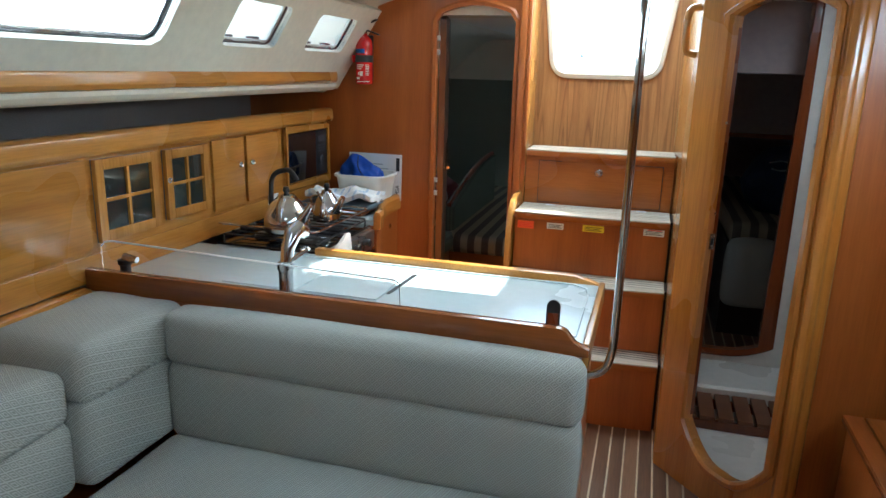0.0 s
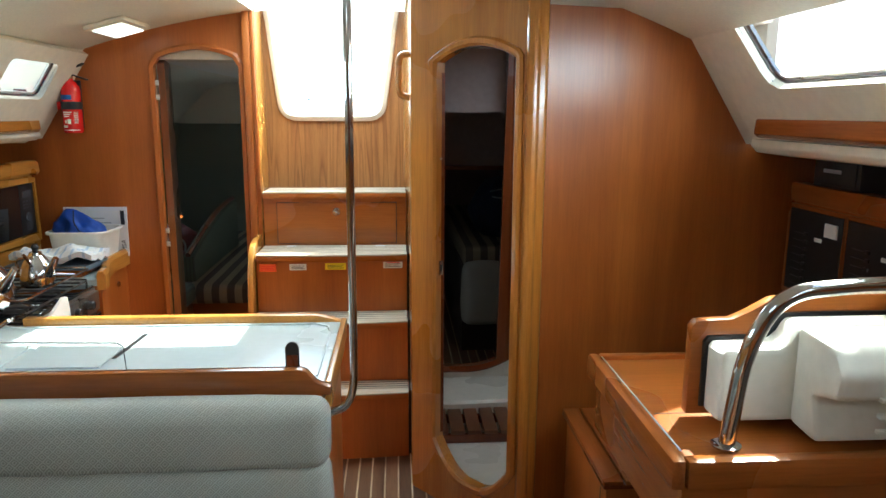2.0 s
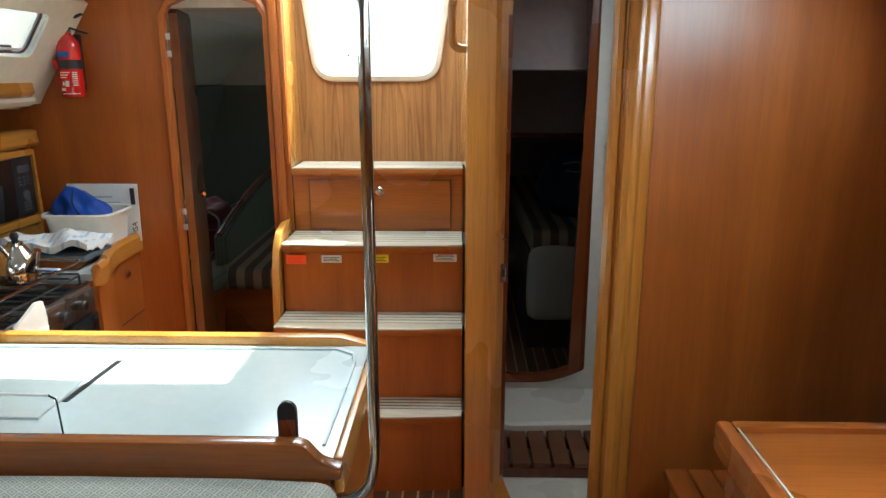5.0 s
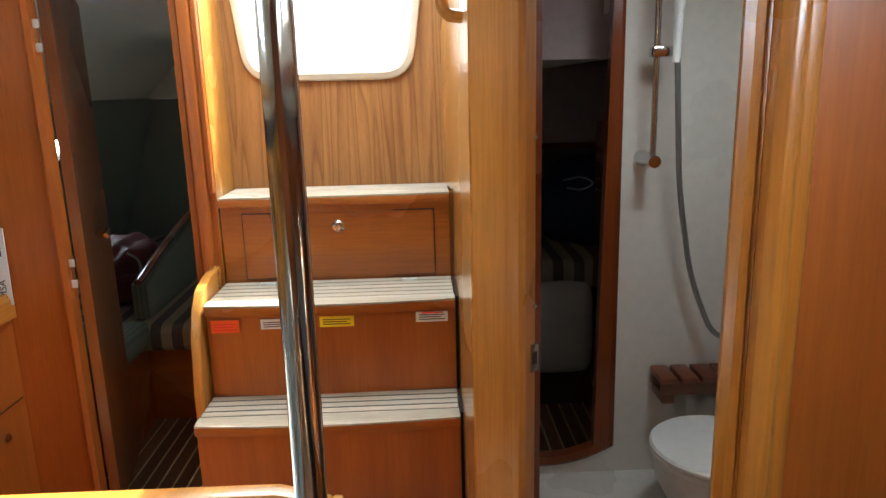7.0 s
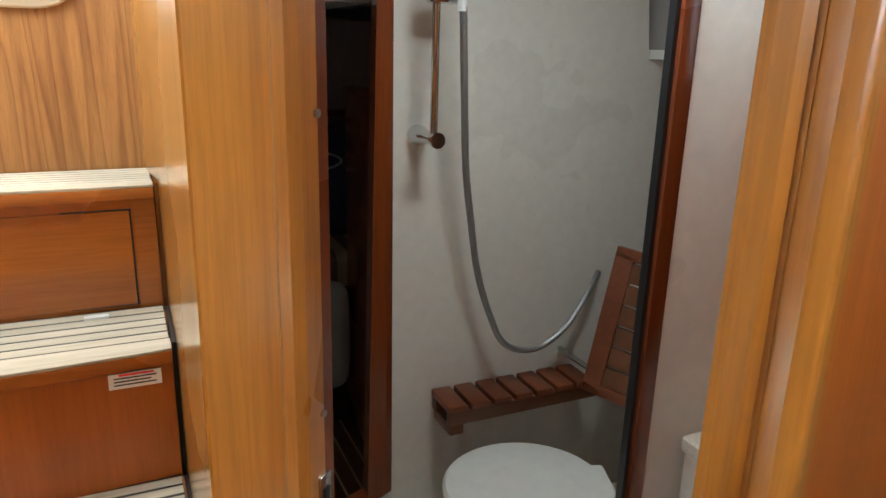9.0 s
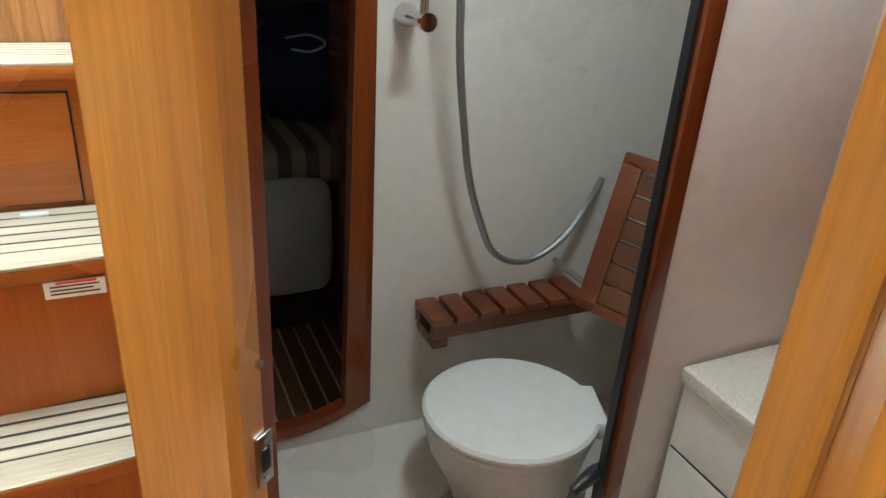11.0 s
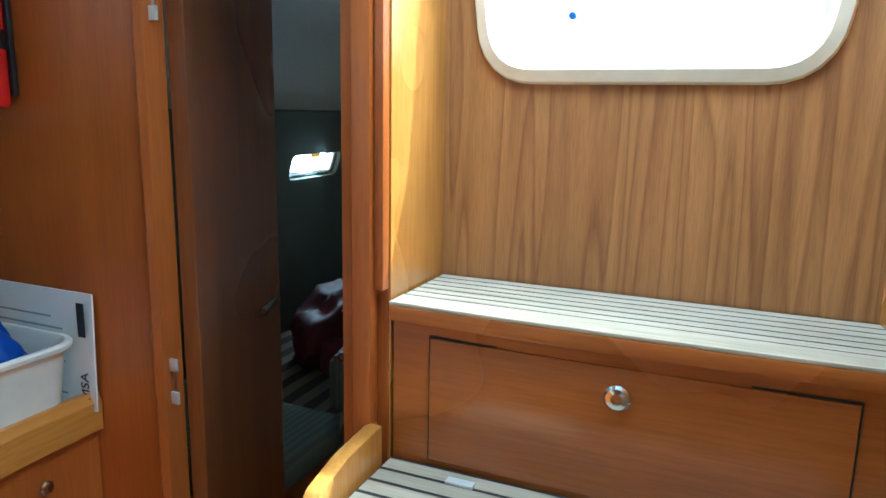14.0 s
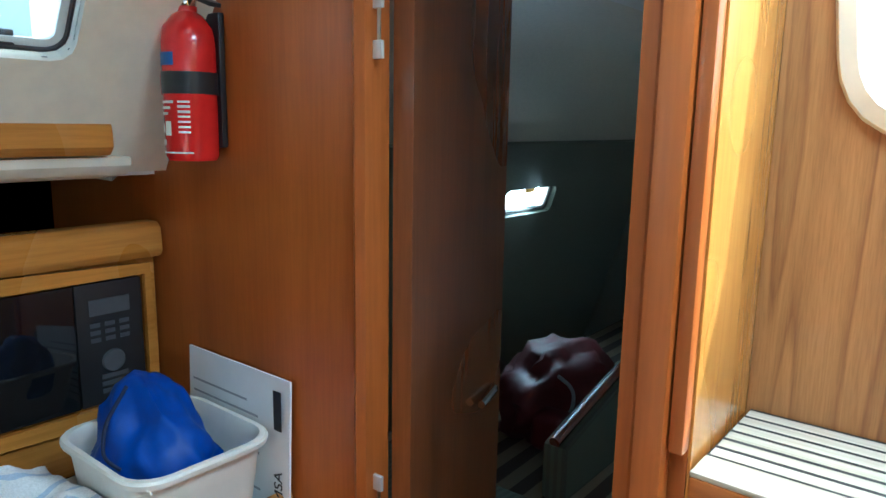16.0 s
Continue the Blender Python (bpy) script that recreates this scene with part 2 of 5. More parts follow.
GLOW.node_tree.nodes["Principled BSDF"].inputs["Emission Strength"].default_value = 0.7
DOOR_WOOD = wood("dark_varnished_wood", (0.15, 0.045, 0.011), (0.25, 0.08, 0.018), rough=0.3, coat=0.4)
# near-black tone carries the shade of the starboard aft cabin
SHADED_WOOD = plain("shaded_bunk_wood", (0.03, 0.012, 0.008), 0.5, var=0.2)


# ---- building blocks ----
def finish(name, bm, material, smooth=30):
    bmesh.ops.recalc_face_normals(bm, faces=bm.faces)
    me = bpy.data.meshes.new(name)
    bm.to_mesh(me)
    bm.free()
    for mt in (material if isinstance(material, (list, tuple)) else [material]):
        me.materials.append(mt)
    if smooth:
        me.shade_smooth()
        me.set_sharp_from_angle(angle=radians(smooth))
    return me


def part(name, bm, material, parent, label="", smooth=30):
    """One mesh object under a thing or a part; vertices in world places."""
    ob = new(name, finish(name, bm, material, smooth))
    ob.parent = parent
    ob.matrix_parent_inverse = parent.matrix_basis.inverted() if parent.type == "EMPTY" else Matrix()
    if label:
        ob["label"] = label
    return ob


def solid(name, bm, material, label="", category="", group="", kind="", smooth=30):
    """One top-level mesh object."""
    return tagged(new(name, finish(name, bm, material, smooth)), label, category, group, kind)


def thing(name, base, label, category, group="", kind=""):
    ob = new(name)
    ob.empty_display_size = 0.05
    ob.matrix_basis = pose(*base)
    return tagged(ob, label, category, group, kind)


def box(x0, y0, z0, x1, y1, z1, bevel=0.0, seg=2, bm=None):
    bm2 = bmesh.new()
    bmesh.ops.create_cube(bm2, size=1)
    bmesh.ops.scale(bm2, vec=(x1 - x0, y1 - y0, z1 - z0), verts=bm2.verts)
    bmesh.ops.translate(bm2, vec=((x0 + x1) / 2, (y0 + y1) / 2, (z0 + z1) / 2), verts=bm2.verts)
    if bevel:
        bmesh.ops.bevel(bm2, geom=bm2.edges[:], offset=bevel, segments=seg, affect="EDGES", profile=0.6)
    return merge(bm, bm2)


def merge(bm, other):
    if bm is None:
        return other
    me = bpy.data.meshes.new("tmp")
    other.to_mesh(me)
    other.free()
    bm.from_mesh(me)
    bpy.data.meshes.remove(me)
    return bm


def moved(bm, m):
    bmesh.ops.transform(bm, matrix=m, verts=bm.verts)
    return bm


def prism(poly, a, b, axis="z", bevel=0.0, bm=None, seg=2):
    """A polygon drawn in the two other axes, pushed from a to b along one axis."""
    bm2 = bmesh.new()
    at = {"z": lambda p, h: (p[0], p[1], h), "y": lambda p, h: (p[0], h, p[1]), "x": lambda p, h: (h, p[0], p[1])}[axis]
    lo = [bm2.verts.new(at(p, a)) for p in poly]
    hi = [bm2.verts.new(at(p, b)) for p in poly]
    n = len(poly)
    bm2.faces.new(lo)
    bm2.faces.new(hi)
    for i in range(n):
        bm2.faces.new((lo[i], lo[(i + 1) % n], hi[(i + 1) % n], hi[i]))
    bmesh.ops.recalc_face_normals(bm2, faces=bm2.faces)
    if bevel:
        es = [e for e in bm2.edges if len(e.link_faces) == 2 and e.calc_face_angle(0) > 0.5]
        bmesh.ops.bevel(bm2, geom=es, offset=bevel, segments=seg, affect="EDGES", profile=0.6)
    return merge(bm, bm2)


def tube(points, r, sides=12, bm=None, closed=False):
    """A round bar along points; r is one radius or one for each point."""
    pts = [Vector(p) for p in points]
    rs = r if isinstance(r, (list, tuple)) else [r] * len(pts)
    bm2 = bmesh.new()
    rings, n = [], len(pts)
    up = None
    for i, p in enumerate(pts):
        a = pts[i - 1] if i or closed else p
        b = pts[(i + 1) % n] if i < n - 1 or closed else p
        t = (b - a).normalized()
        if up is None:
            up = t.orthogonal().normalized()
        up = (up - t * up.dot(t)).normalized()
        side = t.cross(up)
        rings.append([bm2.verts.new(p + rs[i] * (math.cos(q) * up + math.sin(q) * side))
                      for q in (2 * math.pi * j / sides for j in range(sides))])
    pairs = list(zip(rings, rings[1:])) + ([(rings[-1], rings[0])] if closed else [])
    for u, v in pairs:
        for j in range(sides):
            bm2.faces.new((u[j], u[(j + 1) % sides], v[(j + 1) % sides], v[j]))
    if not closed:
        bm2.faces.new(rings[0])
        bm2.faces.new(rings[-1])
    return merge(bm, bm2)


def bend(points, radius, steps=6):
    """Round the corners of a polyline."""
    pts = [Vector(p) for p in points]
    out = [pts[0]]
    for a, b, c in zip(pts, pts[1:], pts[2:]):
        r = min(radius, (a - b).length * 0.49, (c - b).length * 0.49)
        p, q = b + (a - b).normalized() * r, b + (c - b).normalized() * r
        for i in range(steps + 1):
            k = i / steps
            out.append((1 - k) ** 2 * p + 2 * k * (1 - k) * b + k * k * q)
    return out + [pts[-1]]


def lathe(profile, centre, sides=24, bm=None, axis="z"):
    bm2 = bmesh.new()
    rings = []
    for r, h in profile:
        rings.append([bm2.verts.new((r * math.cos(q), r * math.sin(q), h)) for q in (2 * math.pi * j / sides for j in range(sides))])
    for u, v in zip(rings, rings[1:]):
        for j in range(sides):
            bm2.faces.new((u[j], u[(j + 1) % sides], v[(j + 1) % sides], v[j]))
    bm2.faces.new(rings[0])
    bm2.faces.new(rings[-1])
    turn = {"z": Matrix(), "y": Matrix.Rotation(radians(90), 4, "X"), "x": Matrix.Rotation(radians(90), 4, "Y")}[axis]
    bmesh.ops.transform(bm2, matrix=Matrix.Translation(centre) @ turn, verts=bm2.verts)
    return merge(bm, bm2)


def moulding(path, normal, profile, closed=False, bm=None):
    """A profile (across the path, off the wall) swept along a flat path on a wall with that normal."""
    pts, w = [Vector(p) for p in path], Vector(normal).normalized()
    bm2, rings, n = bmesh.new(), [], len(path)
    for i, p in enumerate(pts):
        a = pts[i - 1] if i or closed else p
        b = pts[(i + 1) % n] if i < n - 1 or closed else p
        t = (b - a).normalized()
        k = t.cross(w).normalized()
        if a is not p and b is not p:
            k = k / max(0.5, k.dot((p - a).normalized().cross(w).normalized()))
        rings.append([bm2.verts.new(p + k * u + w * v) for u, v in profile])
    m = len(profile)
    for u, v in list(zip(rings, rings[1:])) + ([(rings[-1], rings[0])] if closed else []):
        for j in range(m):
            bm2.faces.new((u[j], u[(j + 1) % m], v[(j + 1) % m], v[j]))
    if not closed:
        bm2.faces.new(rings[0])
        bm2.faces.new(rings[-1])
    return merge(bm, bm2)


def wall(origin, sdir, hdir, thick, s0, s1, low, high, openings=(), steps=24):
    """A wall with thickness: origin + s * sdir + h * hdir, with openings (s0, s1, low(s), high(s)) that go through it."""
    o, u, v = Vector(origin), Vector(sdir).normalized(), Vector(hdir).normalized()
    w = u.cross(v).normalized() * thick
    cuts = {s0 + (s1 - s0) * i / steps for i in range(steps + 1)}
    for a, b, *_ in openings:
        cuts |= {a + (b - a) * (0.5 - 0.5 * math.cos(math.pi * i / 16)) for i in range(17)}
    cuts = sorted(cuts)
    cuts = [c for i, c in enumerate(cuts) if i == 0 or c - cuts[i - 1] > 1e-5]
    bm = bmesh.new()

    def quad(*ps):
        bm.faces.new([bm.verts.new(p) for p in ps])

    def at(s, h, back):
        return o + u * s + v * h + (w if back else Vector())
    for a, b in zip(cuts, cuts[1:]):
        mid = (a + b) / 2
        spans, start = [], (low(a), low(b))
        for oa, ob, lo, hi in sorted((q for q in openings if q[0] < mid < q[1]), key=lambda q: q[2](mid)):
            spans.append((start, (lo(a), lo(b))))
            start = (hi(a), hi(b))
        spans.append((start, (high(a), high(b))))
        for (p, q), (r, s) in spans:
            for back in (False, True):
                quad(at(a, p, back), at(b, q, back), at(b, s, back), at(a, r, back))
            quad(at(a, p, 0), at(b, q, 0), at(b, q, 1), at(a, p, 1))
            quad(at(a, r, 0), at(b, s, 0), at(b, s, 1), at(a, r, 1))
    for s in (s0, s1):
        quad(at(s, low(s), 0), at(s, high(s), 0), at(s, high(s), 1), at(s, low(s), 1))
    for oa, ob, lo, hi in openings:
        for s in (oa, ob):
            if hi(s) - lo(s) > 1e-4:
                quad(at(s, lo(s), 0), at(s, hi(s), 0), at(s, hi(s), 1), at(s, lo(s), 1))
    bmesh.ops.remove_doubles(bm, verts=bm.verts, dist=1e-5)
    return bm


def rounded(s0, s1, h0, h1, r):
    """Low and high edge of an opening with rounded corners."""
    def inset(s):
        d = min(s - s0, s1 - s)
        return r - math.sqrt(max(0.0, r * r - (r - max(0, d)) ** 2)) if d < r else 0.0
    return s0, s1, (lambda s: h0 + inset(s)), (lambda s: h1 - inset(s))


def loop_of(opening, origin, sdir, hdir, n=24):
    s0, s1, lo, hi = opening
    o, u, v = Vector(origin), Vector(sdir).normalized(), Vector(hdir).normalized()
    ss = [s0 + (s1 - s0) * (0.5 - 0.5 * math.cos(math.pi * i / n)) for i in range(n + 1)]
    pts = [o + u * s + v * lo(s) for s in ss] + [o + u * s + v * hi(s) for s in reversed(ss)]
    return [p for i, p in enumerate(pts) if (p - pts[i - 1]).length > 1e-5]


def cushion(x0, y0, z0, x1, y1, z1, r=0.04, puff=0.012, seams=()):
    """Upholstery: a rounded block with soft faces."""
    bm = bmesh.new()
    bmesh.ops.create_cube(bm, size=1)
    dims = (x1 - x0, y1 - y0, z1 - z0)
    bmesh.ops.scale(bm, vec=dims, verts=bm.verts)
    bmesh.ops.bevel(bm, geom=bm.edges[:], offset=r, segments=4, affect="EDGES", profile=0.5)
    bmesh.ops.subdivide_edges(bm, edges=[e for e in bm.edges if e.calc_length() > 0.12], cuts=7, use_grid_fill=True)
    for vt in bm.verts:
        k = [1 - (2 * vt.co[i] / dims[i]) ** 2 for i in range(3)]
        for i in range(3):
            j, l = (i + 1) % 3, (i + 2) % 3
            edge = abs(2 * vt.co[i] / dims[i])
            vt.co[i] += math.copysign(puff * edge * max(0, k[j]) * max(0, k[l]), vt.co[i])
        q = noise.noise(vt.co * 9 + Vector((x0, y0, z0)) * 3) * 0.004
        vt.co += vt.normal * q
    bmesh.ops.translate(bm, vec=((x0 + x1) / 2, (y0 + y1) / 2, (z0 + z1) / 2), verts=bm.verts)
    return bm

# ---- structure ----
UP = (0, 0, 1)


def roof(x):
    """Height of the cambered ceiling."""
    k = (x - 0.08) / 1.17
    return 1.955 - 0.205 * abs(k) ** 2.0


def surface(name, x0, x1, y0, y1, holes, material, label):
    """The cambered ceiling, with thickness and hatch openings."""
    xs = sorted({x0 + (x1 - x0) * i / 28 for i in range(29)} | {v for h in holes for v in h[:2]})
    ys = sorted({y0 + (y1 - y0) * i / 10 for i in range(11)} | {v for h in holes for v in h[2:]})
    bm = bmesh.new()
    for xa, xb in zip(xs, xs[1:]):
        for ya, yb in zip(ys, ys[1:]):
            mx, my = (xa + xb) / 2, (ya + yb) / 2
            if any(h[0] < mx < h[1] and h[2] < my < h[3] for h in holes):
                continue
            for d in (0, 0.05):
                bm.faces.new([bm.verts.new((x, y, roof(x) + d)) for x, y in ((xa, ya), (xb, ya), (xb, yb), (xa, yb))])
    for h in holes:
        pts = [(h[0], h[2]), (h[1], h[2]), (h[1], h[3]), (h[0], h[3])]
        for (xa, ya), (xb, yb) in zip(pts, pts[1:] + pts[:1]):
            n = 8
            for i in range(n):
                p, q = (xa + (xb - xa) * i / n, ya + (yb - ya) * i / n), (xa + (xb - xa) * (i + 1) / n, ya + (yb - ya) * (i + 1) / n)
                bm.faces.new([bm.verts.new(v) for v in ((*p, roof(p[0])), (*q, roof(q[0])), (*q, roof(q[0]) + 0.05), (*p, roof(p[0]) + 0.05))])
    bmesh.ops.remove_doubles(bm, verts=bm.verts, dist=1e-5)
    return solid(name, bm, material, label, "ceiling", kind="structure")


surface("ceiling", -1.10, 1.32, -2.4, 3.24, [(-0.30, 0.39, 2.55, 3.24), (-0.22, 0.32, -0.75, -0.15)], LINER, "cream vinyl-lined cambered cabin ceiling")
solid("ceiling_aft_port", prism([(-1.506, 1.384), (-1.46, 1.45), (-1.25, 1.66), (-1.10, 1.72), (-0.80, 1.72), (-0.80, 1.78), (-1.95, 1.78), (-1.95, 1.384)], 3.27, 6.0, "y"), LINER, "pale lining over the aft cabin", "ceiling", kind="structure")
solid("coaming_port", box(-0.36, 3.466, 1.40, -0.336, 6.0, 1.719, bm=box(-0.7995, 3.466, 1.72, -0.336, 6.0, 1.779)), WHITE, "white cockpit coaming over the aft cabin", "coaming", kind="structure")
solid("coaming_starboard", box(0.426, 3.466, 1.485, 0.899, 6.0, 1.545, bm=box(0.899, 3.466, 1.485, 0.925, 6.0, 1.66)), WHITE, "white cockpit coaming over the aft cabin", "coaming", kind="structure")
solid("wall_deckhead_port", box(-0.80, 3.266, 1.72, -0.303, 3.4655, 1.95, bm=box(0.433, 3.296, 1.80, 0.90, 3.4655, 1.95)), CREAM, "cream deckhead beside the companionway", "wall", kind="structure")
solid("wall_aft_lining", box(-1.9, 6.0, 1.3805, -0.336, 6.05, 1.78), LINER, "pale lined upper part of the aft bulkhead", "wall", kind="structure")
solid("wall_aft_cabin_riser", box(0.433, 3.4405, 1.485, 0.925, 3.4655, 1.799, bm=box(0.9005, 3.296, 1.62, 0.925, 3.44, 1.80)), MAUVE, "mauve lined riser under the deck", "wall", kind="structure")
solid("ceiling_aft_starboard", box(0.926, 3.296, 1.60, 1.66, 6.0, 1.66), MAUVE, "mauve lining over the aft cabin", "ceiling", kind="structure")
solid("ceiling_head", box(0.46, 2.06, 1.865, 1.02, 3.28, 1.90, bm=box(1.02, 2.30, 1.80, 1.035, 3.28, 1.84, bm=box(1.165, 2.30, 1.80, 1.66, 3.28, 1.84, bm=box(1.035, 2.30, 1.80, 1.165, 2.40, 1.84, bm=box(1.035, 2.84, 1.80, 1.165, 3.28, 1.84))))), HEAD_CREAM, "cream moulded ceiling of the head", "ceiling", kind="structure")

# sloping coachroof sides with their windows, port and starboard
P_TOP, P_LOW = Vector((-1.085, 0, 1.735)), Vector((-1.315, 0, 1.375))
P_H = (P_TOP - P_LOW)
P_LEN = P_H.length
S_TOP, S_LOW = Vector((1.305, 0, 1.805)), Vector((1.598, 0, 1.402))
S_H = (S_TOP - S_LOW)
S_LEN = S_H.length
port_windows = [rounded(0.55, 1.74, 0.19, 0.395, 0.05), rounded(2.04, 2.40, 0.205, 0.385, 0.03), rounded(2.64, 3.02, 0.205, 0.38, 0.03)]
star_windows = [rounded(0.70, 1.875, 0.215, 0.488, 0.055), rounded(-1.2, 0.4, 0.22, 0.47, 0.06)]
solid("wall_port_coachroof", wall((P_LOW.x, 0, P_LOW.z), (0, 1, 0), P_H, 0.035, -2.4, 3.22, lambda s: 0, lambda s: P_LEN + 0.02, port_windows),
      CREAM, "cream moulded sloping cabin side with windows", "wall", kind="structure")
solid("wall_starboard_coachroof", wall((S_LOW.x, 0, S_LOW.z), (0, 1, 0), S_H, -0.035, -2.4, 2.3, lambda s: 0, lambda s: S_LEN + 0.02, star_windows),
      CREAM, "cream moulded sloping cabin side with windows", "wall", kind="structure")


def window_unit(name, opening, low, hdir, out, label, catches):
    w = thing(name, (low.x, (opening[0] + opening[1]) / 2, low.z), label, "window", kind="structure")
    o = (low.x, 0, low.z)
    loop = loop_of(opening, o, (0, 1, 0), hdir)
    n = Vector((0, 1, 0)).cross(hdir).normalized() * (1 if out > 0 else -1)
    inn = -n
    part("window_frame", moulding(loop, inn, [(-0.016, 0.0), (0.016, 0.0), (0.014, 0.008), (-0.014, 0.010)], True), BRUSHED if catches == 0 else IVORY, w)
    mid = [p + n * 0.02 for p in loop]
    bm = bmesh.new()
    a = [bm.verts.new(p) for p in mid]
    b = [bm.verts.new(p + n * 0.005) for p in mid]
    bm.faces.new(a)
    bm.faces.new(list(reversed(b)))
    for i in range(len(a)):
        bm.faces.new((a[i - 1], a[i], b[i], b[i - 1]))
    pane = part("pane", bm, CLEAR, w)
    pane.visible_shadow = False
    part("gasket", moulding([p + inn * 0.002 for p in loop], inn, [(-0.006, -0.01), (0.004, -0.01), (0.004, 0.012), (-0.006, 0.012)], True), BLACK, w)
    h = Vector(hdir).normalized()
    for k in range(catches):
        s = opening[0] + (opening[1] - opening[0]) * (0.25 + 0.5 * k)
        for hh in (opening[2](s), opening[3](s)):
            c = Vector(o) + Vector((0, 1, 0)) * s + h * hh + inn * 0.012
            bm = box(-0.014, -0.028, -0.018, 0.014, 0.028, 0.018, 0.004)
            part("catch", moved(bm, Matrix.Translation(c)), BLACK, w)
    return w


window_unit("window_1", port_windows[0], P_LOW, P_H, 1, "long fixed acrylic window in the cabin side", 0)
window_unit("window_2", port_windows[1], P_LOW, P_H, 1, "small opening port light with black catches", 2)
window_unit("window_3", port_windows[2], P_LOW, P_H, 1, "small opening port light with black catches", 2)
window_unit("window_4", star_windows[0], S_LOW, S_H, -1, "long fixed acrylic window in the cabin side", 0)
window_unit("window_5", star_windows[1], S_LOW, S_H, -1, "long fixed acrylic window in the cabin side", 0)

# soft corner coving where the coachroof side meets the ceiling and the bulkheads
solid("trim_port_coving", tube([(-1.09, -2.38, 1.735), (-1.09, 3.2, 1.735)], 0.02, 10), CREAM, "rounded cream coving along the ceiling", "trim", kind="structure")
solid("trim_starboard_coving", tube([(1.305, -2.38, 1.795), (1.305, 2.15, 1.795)], 0.02, 10), CREAM, "rounded cream coving along the ceiling", "trim", kind="structure")
solid("trim_port_column", tube([(-1.10, 3.185, 1.72), (-1.29, 3.185, 1.42), (-1.31, 3.185, 1.385)], [0.022, 0.026, 0.02], 10), CREAM, "rounded cream corner moulding at the bulkhead", "trim", kind="structure")
solid("trim_starboard_column", tube([(1.312, 2.12, 1.785), (1.575, 2.15, 1.43), (1.60, 2.15, 1.40)], [0.03, 0.034, 0.024], 10), CREAM, "rounded cream corner moulding at the bulkhead", "trim", kind="structure")

# seam and screw heads of the starboard lining
SN = Vector((0, 1, 0)).cross(S_H).normalized()
SN = SN if SN.x < 0 else -SN
for y, h in ((1.98, 0.44), (1.99, 0.17), (1.45, 0.10), (0.9, 0.10)):
    p = S_LOW + S_H.normalized() * h + Vector((0, y, 0)) + SN * 0.001
    sc = solid("lining_screw", tube([p, p + SN * 0.003], 0.005, 10), BRUSHED, "small dull screw head in the cream cabin lining", "screw", "screws in the cabin lining")
seam = [S_LOW + Vector((0, 1.945, 0)) + S_H * k + SN * 0.0005 for k in (0.02, 0.98)]
solid("trim_lining_seam", tube(seam, 0.0015, 6), GREY_INK, "fine seam in the cabin lining", "trim", kind="structure")

# deck underside and hull behind the lockers
solid("wall_port_hull", box(-1.86, -2.4, 0.0, -1.80, 3.26, 1.345), GREY_LINER, "grey lined hull side behind the lockers", "wall", kind="structure")
solid("wall_starboard_hull", box(1.90, -2.4, 0.0, 1.95, 6.0, 1.37, bm=box(1.66, 2.33, 1.3955, 1.70, 6.0, 1.66, bm=box(1.66, 2.33, 1.66, 1.70, 3.28, 1.86))), GREY_LINER, "grey lined hull side behind the lockers", "wall", kind="structure")
solid("deck_port", box(-2.2, -2.6, 1.346, -1.335, 3.26, 1.374, bm=box(-2.25, -2.6, 1.346, -2.2, 3.26, 1.40)), WHITE, "white side deck outside the windows", "deck", kind="structure")
solid("deck_starboard", box(1.66, 2.30, 1.371, 2.3, 6.0, 1.395, bm=box(1.625, -2.6, 1.371, 2.3, 2.2999, 1.395, bm=box(2.3, -2.6, 1.371, 2.35, 6.0, 1.43))), WHITE, "white side deck outside the windows", "deck", kind="structure")
# Added pale sheet that catches the sun, so low views outside turn bright.
solid("ground", box(-400, -400, -0.6, 400, 400, -0.45), plain("pale_ground_sheet", (0.55, 0.54, 0.5), 0.7, var=0.1, scale=2), "pale ground sheet added to brighten the view through the ports", "ground", kind="structure")
# Added emissive sheet far aft, so the washboard window shows plain white.
BACKDROP_GLOW = plain("backdrop_white_glow", (0.8, 0.82, 0.84), 0.9, var=0.04, scale=0.05, bump=0.0)
BACKDROP_GLOW.node_tree.nodes["Principled BSDF"].inputs["Emission Color"].default_value = (1, 1, 1, 1)
BACKDROP_GLOW.node_tree.nodes["Principled BSDF"].inputs["Emission Strength"].default_value = 0.6
solid("backdrop", box(-70, 60, -0.44, 70, 60.5, 12), BACKDROP_GLOW, "added glowing white backdrop that whitens the view aft", "backdrop", kind="structure")
solid("wall_cockpit_sides", box(-0.36, 3.465, 0, -0.336, 5.99, 1.399, bm=box(0.426, 3.465, 0, 0.45, 5.99, 1.484, bm=box(-0.335, 3.47, 0.95, 0.425, 5.99, 1.0))), WHITE, "white moulded cockpit sides and sole", "wall", kind="structure")
solid("wall_forward", box(-1.9, -2.46, 0, 1.95, -2.40, 2.0), CHERRY, "varnished wooden forward bulkhead", "wall", kind="structure")
solid("wall_aft_port", box(-1.9, 6.0, 0, -0.336, 6.05, 1.38), SHADED_LINER, "green-grey lined aft end of the cabin, darkened for shade", "wall", kind="structure")
solid("wall_aft_starboard", box(0.426, 6.0, 0, 1.95, 6.05, 1.60), MAUVE, "mauve lined aft end of the cabin", "wall", kind="structure")

# port bulkhead with the arched doorway
def arch(s0, s1, lo, top, rise, r=0.0):
    return s0, s1, (lambda s: lo), (lambda s: top + rise * (1 - ((2 * s - s0 - s1) / (s1 - s0)) ** 2) - (0.03 if min(s - s0, s1 - s) < 1e-4 else 0))


